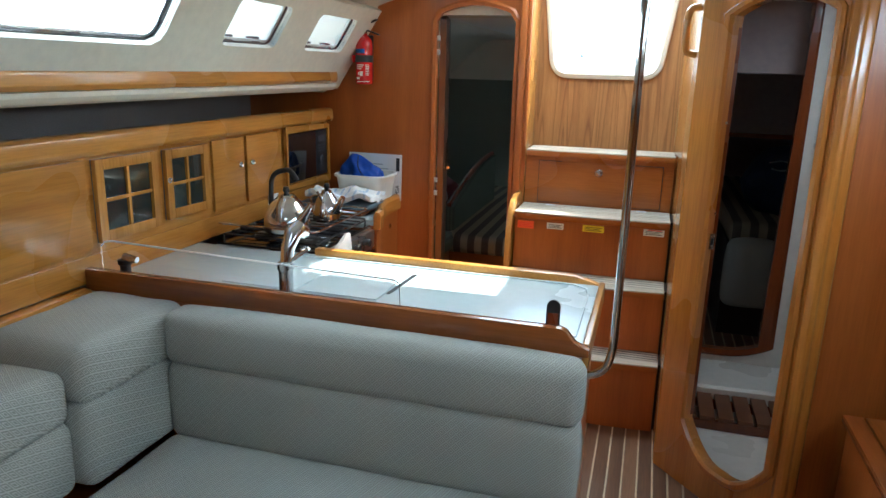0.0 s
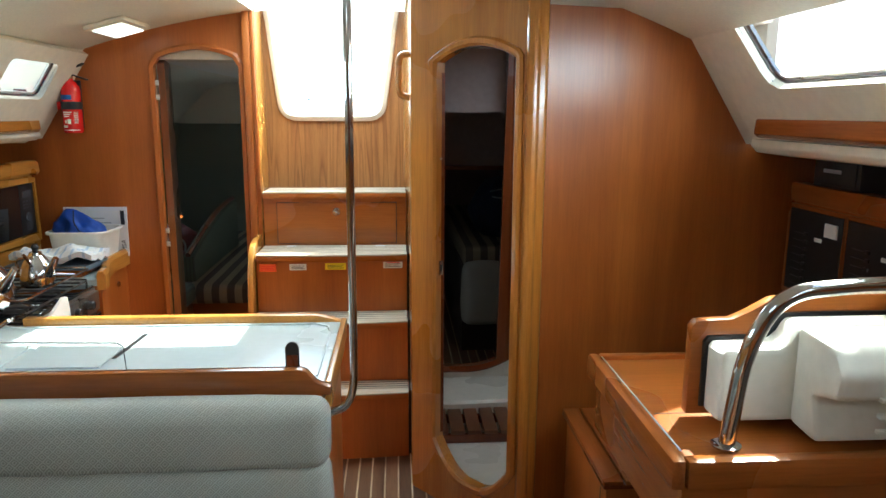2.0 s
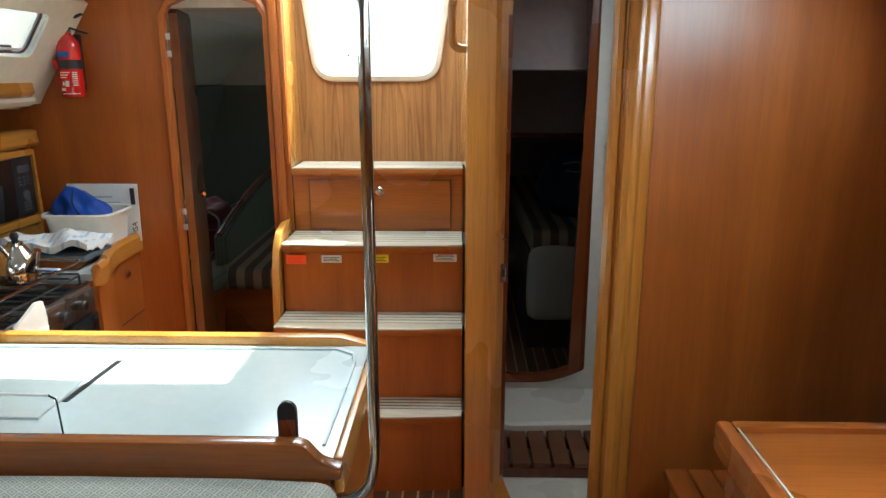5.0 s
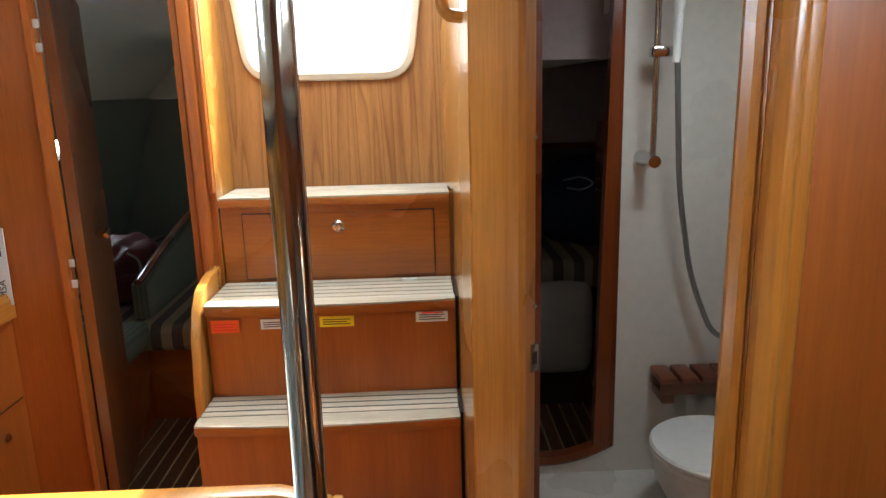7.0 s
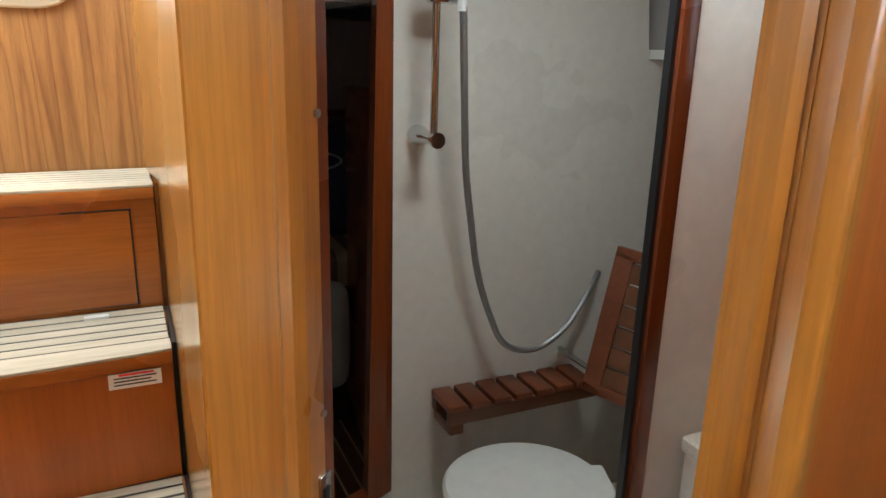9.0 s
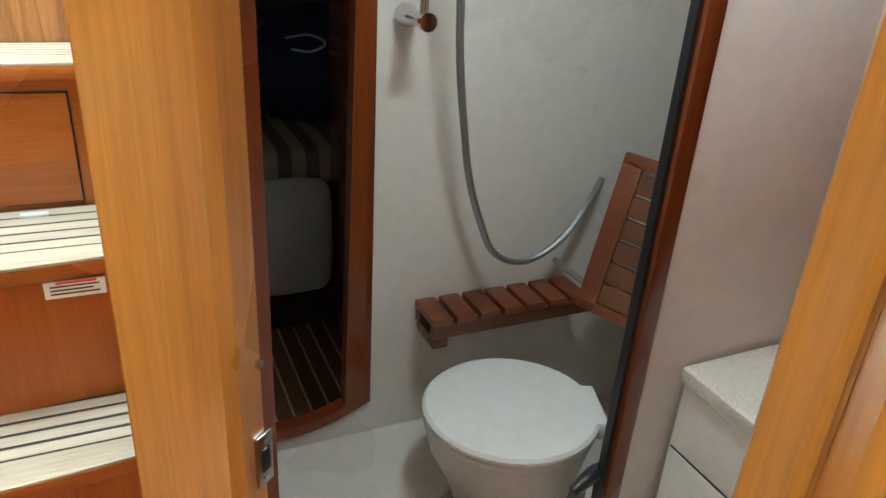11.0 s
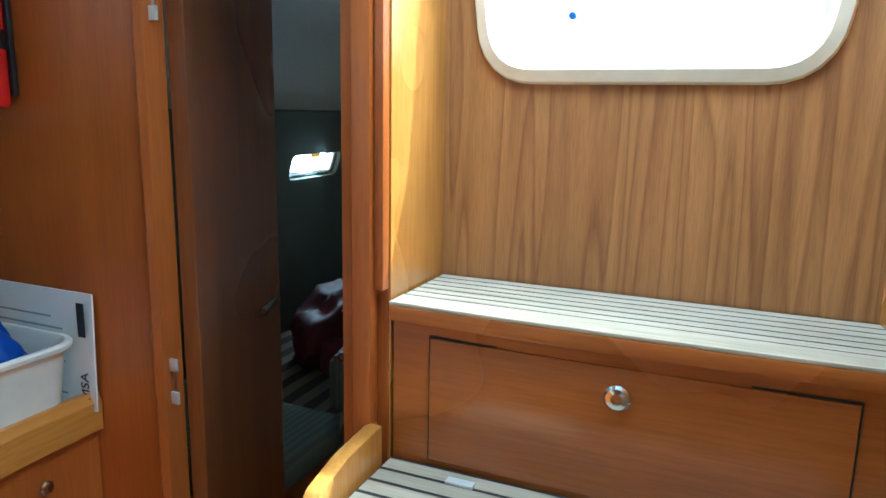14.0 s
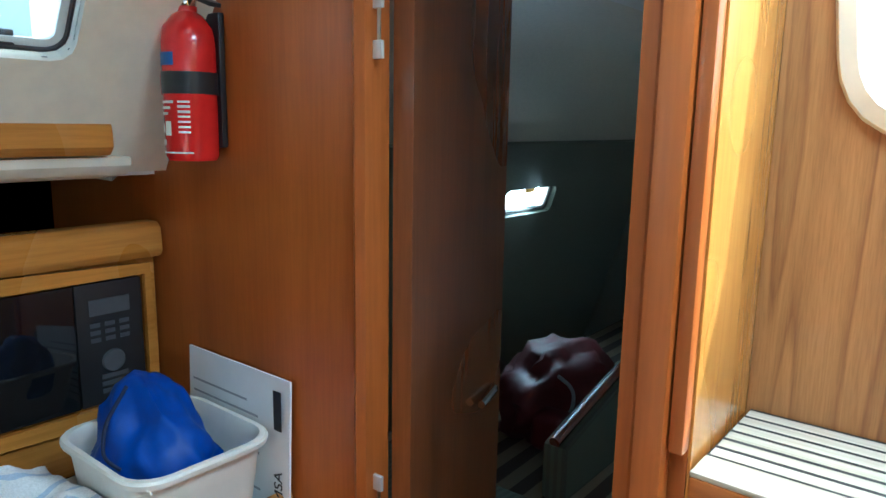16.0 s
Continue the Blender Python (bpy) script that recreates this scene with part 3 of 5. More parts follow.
port_door = arch(-0.765, -0.372, 0.06, 1.715, 0.05)
BULK = 3.225
solid("wall_port_bulkhead", wall((0, BULK, 0), (1, 0, 0), UP, -0.04, -1.80, -0.302, lambda s: 0.0,
      lambda s: roof(s) + 0.012 if s > -1.085 else max(1.36, 1.735 + (s + 1.085) * 1.565), [port_door]), CHERRY,
      "varnished cherry-coloured bulkhead with an arched doorway", "wall", kind="structure")
loop = [Vector((-0.765, BULK, 0.05)), Vector((-0.765, BULK, 1.685))] + [Vector((-0.765 + 0.393 * i / 14, BULK, port_door[3](-0.765 + 0.393 * i / 14))) for i in range(1, 14)] + [Vector((-0.372, BULK, 1.685)), Vector((-0.372, BULK, 0.05))]
solid("trim_port_doorway", moulding(loop, (0, -1, 0), [(0.004, -0.02), (-0.022, 0), (-0.022, 0.010), (-0.012, 0.016), (0.004, 0.012)]), CHERRY, "varnished moulding round the doorway", "trim", kind="structure")
solid("trim_port_post", box(-0.352, BULK - 0.030, 0.0, -0.318, BULK - 0.001, 1.95, 0.008, bm=box(-0.316, BULK - 0.022, 1.122, -0.300, BULK - 0.001, 1.95, 0.004)), CHERRY, "varnished door post beside the companionway", "trim", kind="structure")

# companionway sides and washboard
solid("wall_companionway_port", box(-0.335, BULK + 0.042, 0, -0.302, 3.46, 2.02, bm=box(-0.3015, BULK + 0.001, 0, -0.2985, 3.46, 2.02)), HONEY_Z, "honey-coloured varnished side of the companionway", "wall", kind="structure")
solid("wall_companionway_starboard", box(0.402, 2.455, 0, 0.432, 3.46, 2.02), HONEY_Z, "glossy honey-coloured varnished side of the companionway", "wall", kind="structure")


solid("trim_companionway_filler", prism([(0.4018, 3.215), (0.4018, 3.424), (0.384, 3.424)], 1.1065, 2.02, "z"), HONEY_Z, "honey-coloured varnished side tapering to the washboard", "trim", kind="structure")


def trapezoid(z0, z1, a0, b0, a1, b1, r, n=6):
    """Outline of the washboard window: wider at the top, with rounded lower corners."""
    out = []
    for cx, sgn in ((b0, 1), (a0, -1)):
        side = Vector(((b1 - b0) if sgn > 0 else (a1 - a0), z1 - z0)).normalized()
        corner = Vector((cx, z0))
        p, q = corner + side * r, corner + Vector((-sgn * r, 0))
        pts = [(1 - k) ** 2 * p + 2 * k * (1 - k) * corner + k * k * q for k in (i / n for i in range(n + 1))]
        out.append(pts if sgn > 0 else pts[::-1])
    return [Vector((b1, z1))] + out[0] + out[1] + [Vector((a1, z1))]


WY = 3.425
wb = trapezoid(1.472, 2.02, -0.200, 0.262, -0.265, 0.338, 0.06)
top_r, top_l = (min(0.400, wb[0].x), 2.02), (max(-0.297, wb[-1].x), 2.02)
outline = [(0.4015, 2.02), (0.4015, 0.0), (-0.298, 0.0), (-0.298, 2.02), top_l] + [(p.x, p.y) for p in wb[1:-1]][::-1] + [top_r]
bm = prism(outline, WY, WY + 0.03, "y")
solid("wall_washboard", bm, OAK, "figured teak ply board closing the companionway", "washboard", kind="structure")
wt = thing("washboard_window", (0.03, WY, 1.468), "clear acrylic washboard window in a cream moulded surround", "window", kind="structure")
path = [Vector((p.x, WY, p.y)) for p in wb]
part("window_frame", moulding(path, (0, -1, 0), [(0.0, -0.035), (0.0, 0.012), (-0.012, 0.020), (-0.030, 0.012), (-0.034, 0.004), (-0.034, -0.035)]), CREAM, wt, "cream rounded moulding")
bm = prism([(p.x, p.y) for p in wb], WY + 0.016, WY + 0.022, "y")
pane = part("pane", bm, CLEAR, wt, "clear acrylic")
pane.visible_shadow = False
part("latch", lathe([(0.006, 0), (0.006, 0.012), (0.004, 0.014)], (-0.086, WY + 0.022, 1.545), 10, axis="y"), STICKER_BLUE, wt)

# diagonal wall of the head with its arched doorway, and the bulkhead beside the chart table
D0, DU = Vector((0.404, 2.44, 0)), Vector((0.648, -0.7616, 0))
DN = Vector((-0.7616, -0.648, 0))
head_door = arch(0.130, 0.500, 0.205, 1.655, 0.05)
HD0, HD1 = head_door[0], head_door[1]


def sill(s):
    d = min(s - HD0, HD1 - s)
    return 0.132 + (0.125 * (1 - min(1, max(0, d) / 0.16)) ** 2)


head_open = (HD0, HD1, sill, head_door[3])
solid("wall_head_diagonal", wall(D0, DU, UP, -0.036, 0.0, 0.530, lambda s: 0.0, lambda s: 1.96, [head_open]), AMBER,
      "glossy varnished wall of the head with an arched doorway", "wall", kind="structure")
hl = loop_of(head_open, D0, DU, UP, 28)
solid("trim_head_doorway", moulding(hl, DN, [(0.024, 0.0), (0.002, -0.0), (-0.003, -0.038), (-0.006, 0.004), (0.002, 0.014), (0.016, 0.014), (0.024, 0.006)], True), AMBER, "rounded varnished frame round the head doorway", "trim", kind="structure")
solid("trim_head_jamb", moulding([D0 + DU * HD0 + Vector((0, 0, z)) for z in (0.27, 1.62)], DN, [(-0.006, -0.040), (0.004, -0.040), (0.004, -0.002), (-0.006, -0.002)],), CHERRY_DARK, "dark red-brown door jamb", "trim", kind="structure")
JAMB = D0 + DU * (HD0 + 0.006) - DN * 0.02
JAMB_TURN = Matrix.Rotation(math.atan2(-0.7616, 0.648), 4, "Z")
strike = thing("strike_plate", tuple(JAMB + Vector((0, 0, 0.922))), "small steel strike plate let into the jamb", "strike plate")
for nm, bm, mat in (("plate", box(-0.002, -0.010, -0.027, 0.002, 0.010, 0.027, 0.001), BRUSHED), ("slot", box(-0.003, -0.005, -0.012, 0.0035, 0.005, 0.012, 0.001), BLACK),
                    ("screw", tube([(0.0015, 0, 0.020), (0.003, 0, 0.020)], 0.003, 8), STEEL), ("screw", tube([(0.0015, 0, -0.020), (0.003, 0, -0.020)], 0.003, 8), STEEL)):
    part(nm, moved(bm, Matrix.Translation(JAMB + Vector((0, 0, 0.922))) @ JAMB_TURN), mat, strike)
for z in (1.322, 1.02):
    solid("jamb_screw", moved(tube([(-0.001, 0, 0), (0.0022, 0, 0)], 0.004, 12), Matrix.Translation(JAMB + Vector((0, 0, z))) @ JAMB_TURN), BRUSHED, "small steel screw head in the door jamb", "screw", "screws in the door jamb")
corner = [(0.7475, 2.0362), (0.752, 2.022), (0.768, 2.014), (0.782, 2.018), (0.790, 2.028), (0.806, 2.031), (0.816, 2.038), (0.820, 2.05), (0.820, 2.10), (0.775, 2.10), (0.7485, 2.0375)]
solid("trim_head_post", prism(corner, 0.0, 1.96, "z", 0.004), AMBER, "moulded varnished corner post with rounded edges", "trim", kind="structure")
B0, BU = Vector((0.8205, 2.05, 0)), Vector((0.955, 0.24, 0)).normalized()
solid("wall_starboard_bulkhead", wall(B0, BU, UP, -0.04, 0.0, 1.16, lambda s: 0.0,
      lambda s: min(roof(min(1.305, B0.x + BU.x * s)) + 0.012, 1.81 - max(0, B0.x + BU.x * s - 1.305) * 1.375) if B0.x + BU.x * s < 1.60 else 1.385), CHERRY,
      "broad varnished cherry-coloured bulkhead", "wall", kind="structure")

# ---- floor ----
floor = solid("floor", box(-1.9, -2.4, -0.05, 1.95, 6.0, -0.006), CAULK, "teak and holly striped cabin sole", "floor", kind="structure")

# ---- companionway steps ----
steps = thing("companionway_steps", (0.05, 2.95, 0), "varnished companionway steps with bleached slatted treads and warning stickers", "steps")
FRONT = [(2.672, 0.303), (2.812, 0.578), (2.982, 0.846), (3.210, 1.106), (3.425, 1.106)]
XL, XR = -0.298, 0.396


def bowed(y, bow, n=12):
    return [(XL + 0.004 + (XR - XL - 0.008) * i / n, y - bow * (1 - (2 * i / n - 1) ** 2)) for i in range(n + 1)]


low = 0.0
for k in range(4):
    (y, z), (yn, _) = FRONT[k], FRONT[k + 1]
    bow = 0.018 if k < 3 else 0.006
    back = FRONT[k + 1][0] + (0.012 if k < 3 else 0)
    poly = bowed(y + 0.018, bow) + [(XR - 0.004, back + 0.01), (XL + 0.004, back + 0.01)]
    bm = prism(poly, low, z - 0.030, "z")
    riser = part("riser", bm, CHERRY if k < 3 else CHERRY_X, steps)
    poly = bowed(y, bow) + [(XR - 0.001, back), (XL + 0.001, back)]
    tread = part("tread", prism(poly, z - 0.030, z - 0.006, "z", 0.003), CHERRY_X, steps)
    black = [(p, q + 0.004) for p, q in bowed(y, bow)] + [(XR - 0.006, back - 0.002), (XL + 0.006, back - 0.002)]
    part("caulking", prism(black, z - 0.006, z - 0.0008, "z"), CAULK, tread)
    # Filler beside each step; the lower three are black for the gap's shade.
    part("gap_filler", box(XR - 0.002, y + 0.035, low, 0.4012, back, z - 0.004), CAULK if k < 3 else CHERRY_X, steps)
    depth, first = back - y - 0.004, 0.052
    n = 6 if k == 3 else (5 if k == 2 else 4)
    pitch = (depth - first) / n
    poly = bowed(y + 0.001, bow) + [(XR - 0.004, y + first - 0.002), (XL + 0.004, y + first - 0.002)]
    part("slat", prism(poly, z - 0.006, z, "z", 0.0015), TEAK_PALE, tread, "pale nosing slat")
    for i in range(n):
        a = y + first + pitch * i + 0.002
        part("slat", box(XL + 0.006, a + 0.001, z - 0.005, XR - 0.006, a + pitch - 0.0062, z, 0.001, 1), TEAK_PALE, tread)
    low = z - 0.03 if k < 3 else low
# drawer front in the upper riser, its knob, the lid hinges and the stickers
gap = box(-0.231, 3.2235, 0.852, 0.346, 3.2265, 1.056)
part("drawer_gap", gap, BLACK_INK, steps)
drawer = part("drawer_front", box(-0.228, 3.2195, 0.855, 0.343, 3.2300, 1.053, 0.0015), CHERRY_X, steps)
part("knob", lathe([(0.019, 0), (0.019, 0.003), (0.015, 0.007), (0.008, 0.008), (0.007, 0.004), (0.001, 0.004)], (0.055, 3.2195, 1.010), 20, axis="y"), STEEL, drawer, "round polished finger pull")
for hx in (-0.16, 0.265):
    part("hinge", box(hx - 0.022, 3.178, 0.845, hx + 0.022, 3.194, 0.850, 0.001), SATIN, steps)


def sticker(x, z, w, h, material, kind):
    y = 2.9985 - 0.014
    s = part("sticker", box(x, y - 0.0035, z, x + w, y, z + h), material, steps, kind)
    ink = BLACK_INK if material is not ORANGE else STICKER_RED
    rows = 3
    for i in range(rows):
        a = z + h * (0.22 + 0.22 * i)
        part("print", box(x + w * 0.1, y - 0.0045, a, x + w * (0.9 - 0.1 * (i % 2)), y - 0.0036, a + h * 0.08), ink, s)
    if "red" in kind:
        part("print", box(x + w * 0.2, y - 0.0045, z + h * 0.84, x + w * 0.86, y - 0.0036, z + h * 0.97), STICKER_RED, s)


sticker(-0.277, 0.768, 0.076, 0.036, ORANGE, "orange warning sticker")
sticker(-0.142, 0.775, 0.076, 0.028, WHITE, "white label with fine print")
sticker(0.019, 0.776, 0.094, 0.030, YELLOW, "yellow warning sticker")
sticker(0.283, 0.781, 0.088, 0.029, WHITE, "white label with a red heading")
st = solid("step_stringer", prism([(2.925, 0.0), (2.935, 0.60), (2.955, 0.76), (2.985, 0.835), (3.03, 0.880), (3.10, 0.898), (3.205, 0.905), (3.205, 0.0)], -0.328, -0.3005, "x", 0.006), HONEY_Z,
           "curved varnished side board of the companionway steps", "side board")

# ---- stainless grab post ----
pole = solid("grab_post", tube(bend([(0.236, 1.556, 1.95), (0.236, 1.556, 0.80), (0.220, 1.557, 0.735), (0.156, 1.558, 0.715)], 0.06), 0.0105, 16), STEEL, "polished stainless steel grab post beside the galley", "grab post")

# ---- galley ----
galley = thing("galley_base_unit", (-0.6, 1.85, 0), "varnished galley peninsula with a white worktop behind the settee", "galley unit")
part("body", box(-1.33, 1.545, 0.0, 0.155, 2.090, 0.775), CHERRY, galley)
part("worktop", box(-1.348, 1.548, 0.776, 0.160, 2.090, 0.802, 0.006), COUNTER, galley, "white laminate worktop")
part("fiddle", prism([(-1.348, 0.782), (0.180, 0.782), (0.180, 0.806), (0.172, 0.806), (0.145, 0.816), (0.120, 0.846), (0.104, 0.852), (-1.348, 0.852)], 1.518, 1.550, "y", 0.007), RUST_X, galley, "raised varnished edge rail")
part("fiddle", prism([(-0.86, 0.775), (0.160, 0.775), (0.160, 0.802), (0.130, 0.812), (0.08, 0.825), (-0.86, 0.825)], 2.091, 2.125, "y", 0.007), HONEY, galley, "raised varnished edge rail")
part("end_rail", box(0.1605, 1.552, 0.735, 0.178, 2.115, 0.808, 0.006), HONEY_Z, galley)
lip = moulding([(-0.96, 2.06, 0.8025), (0.08, 2.06, 0.8025), (0.125, 2.03, 0.8025), (0.135, 1.98, 0.8025), (0.135, 1.60, 0.8025)], UP, [(-0.004, 0), (-0.003, 0.004), (0.003, 0.004), (0.004, 0)])
part("raised_lip", lip, COUNTER, galley)
arch_top = [(0.0795 + 0.0175 * math.cos(a), 0.890 + 0.020 * math.sin(a)) for a in (math.pi * i / 10 for i in range(11))]
slot = part("slot_plate", prism(arch_top + [(0.062, 0.8025), (0.097, 0.8025)], 1.562, 1.570, "y"), BLACK, galley)
part("slot_cover", prism([(0.066, 0.804), (0.093, 0.804), (0.093, 0.876), (0.066, 0.876)], 1.560, 1.5618, "y"), CHERRY_DARK, slot)
part("sink_lid", box(-0.98, 1.69, 0.8025, -0.72, 1.995, 0.808, 0.003), COUNTER, galley)
part("sink_lid", box(-0.70, 1.69, 0.8025, -0.455, 1.995, 0.808, 0.003), COUNTER, galley)
part("finger_slot", prism([(-0.452, 1.765), (-0.440, 1.765), (-0.426, 1.98), (-0.440, 1.98)], 0.8022, 0.8042, "z"), BLACK, galley)
part("drain_hole", lathe([(0.028, 0), (0.028, 0.002)], (-0.60, 1.63, 0.8025), 16), BLACK, galley)
tap = thing("galley_tap", (-0.70, 1.60, 0.80), "tall chrome mixer tap beside the sink", "tap")
part("body", lathe([(0.024, 0), (0.024, 0.006), (0.021, 0.010), (0.021, 0.092), (0.024, 0.096), (0.024, 0.112), (0.018, 0.120)], (-0.70, 1.60, 0.803), 24), STEEL, tap)
part("spout", tube([(-0.70, 1.600, 0.915), (-0.698, 1.612, 0.960), (-0.694, 1.632, 0.995), (-0.690, 1.660, 1.005), (-0.686, 1.690, 0.990)], [0.017, 0.020, 0.025, 0.025, 0.020], 16), STEEL, tap)
part("lever", tube([(-0.690, 1.595, 0.910), (-0.655, 1.588, 0.945), (-0.615, 1.580, 0.972)], [0.009, 0.007, 0.005], 10), STEEL, tap)
part("base_ring", lathe([(0.034, 0), (0.034, 0.004), (0.027, 0.008)], (-0.70, 1.60, 0.8025), 20), STEEL, tap)
pump = thing("soap_pump", (-1.26, 1.60, 0.80), "small chrome pump tap with a black collar", "pump")
part("stem", lathe([(0.016, 0), (0.016, 0.05), (0.022, 0.052), (0.022, 0.066), (0.012, 0.07)], (-1.26, 1.60, 0.803), 16), BLACK, pump)
part("nozzle", tube([(-1.26, 1.60, 0.875), (-1.215, 1.60, 0.872)], [0.016, 0.010], 12), STEEL, pump)
guard = thing("splash_guard", (-0.6, 1.575, 0.80), "clear acrylic splash guard along the sink", "splash guard")
gp = [(-1.33, 0.803), (-1.33, 0.91), (-1.315, 0.925), (-1.29, 0.93), (-0.36, 0.909), (-0.345, 0.90), (-0.340, 0.803)]

part("screen", prism(gp, 1.578, 1.584, "y"), CLEAR, guard).visible_shadow = False
part("edge", tube([(x, 1.581, z) for x, z in gp[1:-2]], 0.0025, 8), WHITE, guard, "polished bright edge")

# outboard galley run with the cooker
out = thing("galley_side_unit", (-1.1, 2.9, 0), "varnished galley side unit with a shaped wooden rail", "galley unit")
part("body", prism([(-1.345, 2.72), (-0.87, 2.72), (-0.885, 2.80), (-0.935, 2.92), (-0.955, 3.02), (-0.955, 3.222), (-1.345, 3.222)], 0.0, 0.775, "z"), CHERRY, out)
part("worktop", prism([(-1.345, 2.72), (-0.88, 2.72), (-0.895, 2.80), (-0.945, 2.92), (-0.965, 3.02), (-0.965, 3.222), (-1.345, 3.222)], 0.776, 0.800, "z"), COUNTER, out)
part("rail", moulding(bend([(-0.862, 2.715, 0.76), (-0.872, 2.78, 0.76), (-0.925, 2.91, 0.76), (-0.950, 3.02, 0.76), (-0.950, 3.222, 0.76)], 0.08), UP, [(0.012, 0.0), (0.014, 0.06), (0.004, 0.078), (-0.012, 0.078), (-0.020, 0.062), (-0.020, 0.0)]), HONEY, out, "thick rounded wooden rail")
for zz in (0.69, 0.42):
    part("knob", lathe([(0.014, 0), (0.014, 0.003), (0.010, 0.006), (0.002, 0.003)], (-0.9515, 3.10, zz), 14, axis="x"), STEEL, out)
part("door_gap", box(-0.9545, 3.00, 0.50, -0.9525, 3.21, 0.504), BLACK, out)

cooker = thing("cooker", (-1.1, 2.45, 0), "gimballed steel cooker with a black glass door and pan grid", "cooker")
part("body", box(-1.335, 2.175, 0.25, -0.885, 2.70, 0.775, 0.006), BRUSHED, cooker)
part("oven_door", box(-0.884, 2.19, 0.30, -0.862, 2.685, 0.68, 0.006), BLACK_GLOSS, cooker)
part("control_panel", box(-0.884, 2.19, 0.69, -0.866, 2.685, 0.768, 0.004), BRUSHED, cooker)
for i in range(4):
    part("knob", lathe([(0.018, 0), (0.018, 0.016), (0.014, 0.02)], (-0.866, 2.26 + 0.11 * i, 0.73), 14, axis="x"), BLACK, cooker)
part("hob_plate", box(-1.33, 2.18, 0.776, -0.89, 2.695, 0.786, 0.003), BLACK_GLOSS, cooker)
for i in range(9):
    y = 2.20 + 0.059 * i
    part("grid_bar", tube([(-1.31, y, 0.815), (-0.905, y, 0.815)], 0.0035, 8), BLACK, cooker)
for x in (-1.31, -1.11, -0.905):
    part("grid_bar", tube([(x, 2.20, 0.809), (x, 2.67, 0.809)], 0.0035, 8), BLACK, cooker)
for (x, y) in ((-1.31, 2.2), (-0.905, 2.2), (-1.31, 2.67), (-0.905, 2.67)):
    part("grid_foot", tube([(x, y, 0.785), (x, y, 0.812)], 0.004, 8), BLACK, cooker)
part("fiddle_rail", tube(bend([(-1.32, 2.185, 0.86), (-0.895, 2.185, 0.86), (-0.895, 2.69, 0.86), (-1.32, 2.69, 0.86)], 0.03), 0.004, 8), STEEL, cooker)
part("pan_clamp", tube(bend([(-0.895, 2.56, 0.86), (-1.02, 2.54, 0.87), (-1.06, 2.52, 0.95)], 0.03), 0.006, 8), STEEL, cooker)
for (x, y) in ((-1.20, 2.32), (-1.00, 2.32), (-1.20, 2.56), (-1.00, 2.56)):
    part("burner", lathe([(0.040, 0), (0.040, 0.012), (0.030, 0.018), (0.012, 0.019)], (x, y, 0.786), 18), BLACK, cooker)
lid = prism([(2.175, 0.60), (2.175, 0.775), (2.20, 0.80), (2.30, 0.84), (2.33, 0.835), (2.34, 0.79), (2.34, 0.60)], -0.835, -0.822, "x", 0.004)
solid("bottle_rack", moved(lid, Matrix.Translation((0.0, 0.0, 0.0))), WHITE, "white plastic rack panel beside the cooker", "rack panel")

# kettle and coffee pot on the hob
def kettle(name, x, y, z, r, h, label, handle):
    k = thing(name, (x, y, z), label, "kettle")
    part("body", lathe([(r * 0.9, 0), (r, 0.008), (r, h * 0.28), (r * 0.92, h * 0.55), (r * 0.7, h * 0.82), (r * 0.42, h), (r * 0.1, h)], (x, y, z), 28), STEEL, k)
    part("lid", lathe([(r * 0.40, 0), (r * 0.36, 0.012), (r * 0.1, 0.018)], (x, y, z + h * 0.99), 20), STEEL, k)
    part("lid_knob", lathe([(0.008, 0), (0.014, 0.014), (0.010, 0.026), (0.003, 0.028)], (x, y, z + h + 0.015), 12), BLACK, k)
    part("spout", tube([(x + r * 0.8, y - r * 0.3, z + h * 0.4), (x + r * 1.25, y - r * 0.45, z + h * 0.75), (x + r * 1.45, y - r * 0.5, z + h * 0.95)], [0.022, 0.014, 0.011], 12), STEEL, k)
    if handle == "top":
        part("handle", tube(bend([(x - r * 0.75, y, z + h * 0.75), (x - r * 0.7, y, z + h + 0.09), (x + r * 0.2, y, z + h + 0.115), (x + r * 0.55, y, z + h + 0.07)], 0.05), 0.010, 10), BLACK, k)
    else:
        part("handle", tube(bend([(x - r * 0.7, y + r * 0.3, z + h * 0.85), (x - r * 1.5, y + r * 0.5, z + h * 0.8), (x - r * 1.4, y + r * 0.5, z + h * 0.3), (x - r * 0.9, y + r * 0.3, z + h * 0.25)], 0.03), 0.006, 10), STEEL, k)
    return k


kettle("kettle", -1.095, 2.32, 0.8185, 0.092, 0.14, "polished steel whistling kettle with a black handle", "top")
kettle("coffee_pot", -1.04, 2.57, 0.8185, 0.062, 0.12, "small polished steel teapot on the hob", "side")

# ---- lockers along the port side ----
lock = thing("port_lockers", (-1.45, 1.7, 0.8), "honey-coloured varnished locker front above the worktop", "locker")
part("body", box(-1.60, -2.38, 0.80, -1.352, 3.222, 1.22), HONEY, lock)
part("top_rail", prism([(-1.365, 1.185), (-1.320, 1.192), (-1.312, 1.205), (-1.316, 1.248), (-1.328, 1.258), (-1.365, 1.258)], -2.38, 3.222, "y", 0.004), HONEY, lock, "thick rounded rail")
part("lower_band", box(-1.351, -2.38, 0.802, -1.343, 3.222, 0.885, 0.003), HONEY, lock)


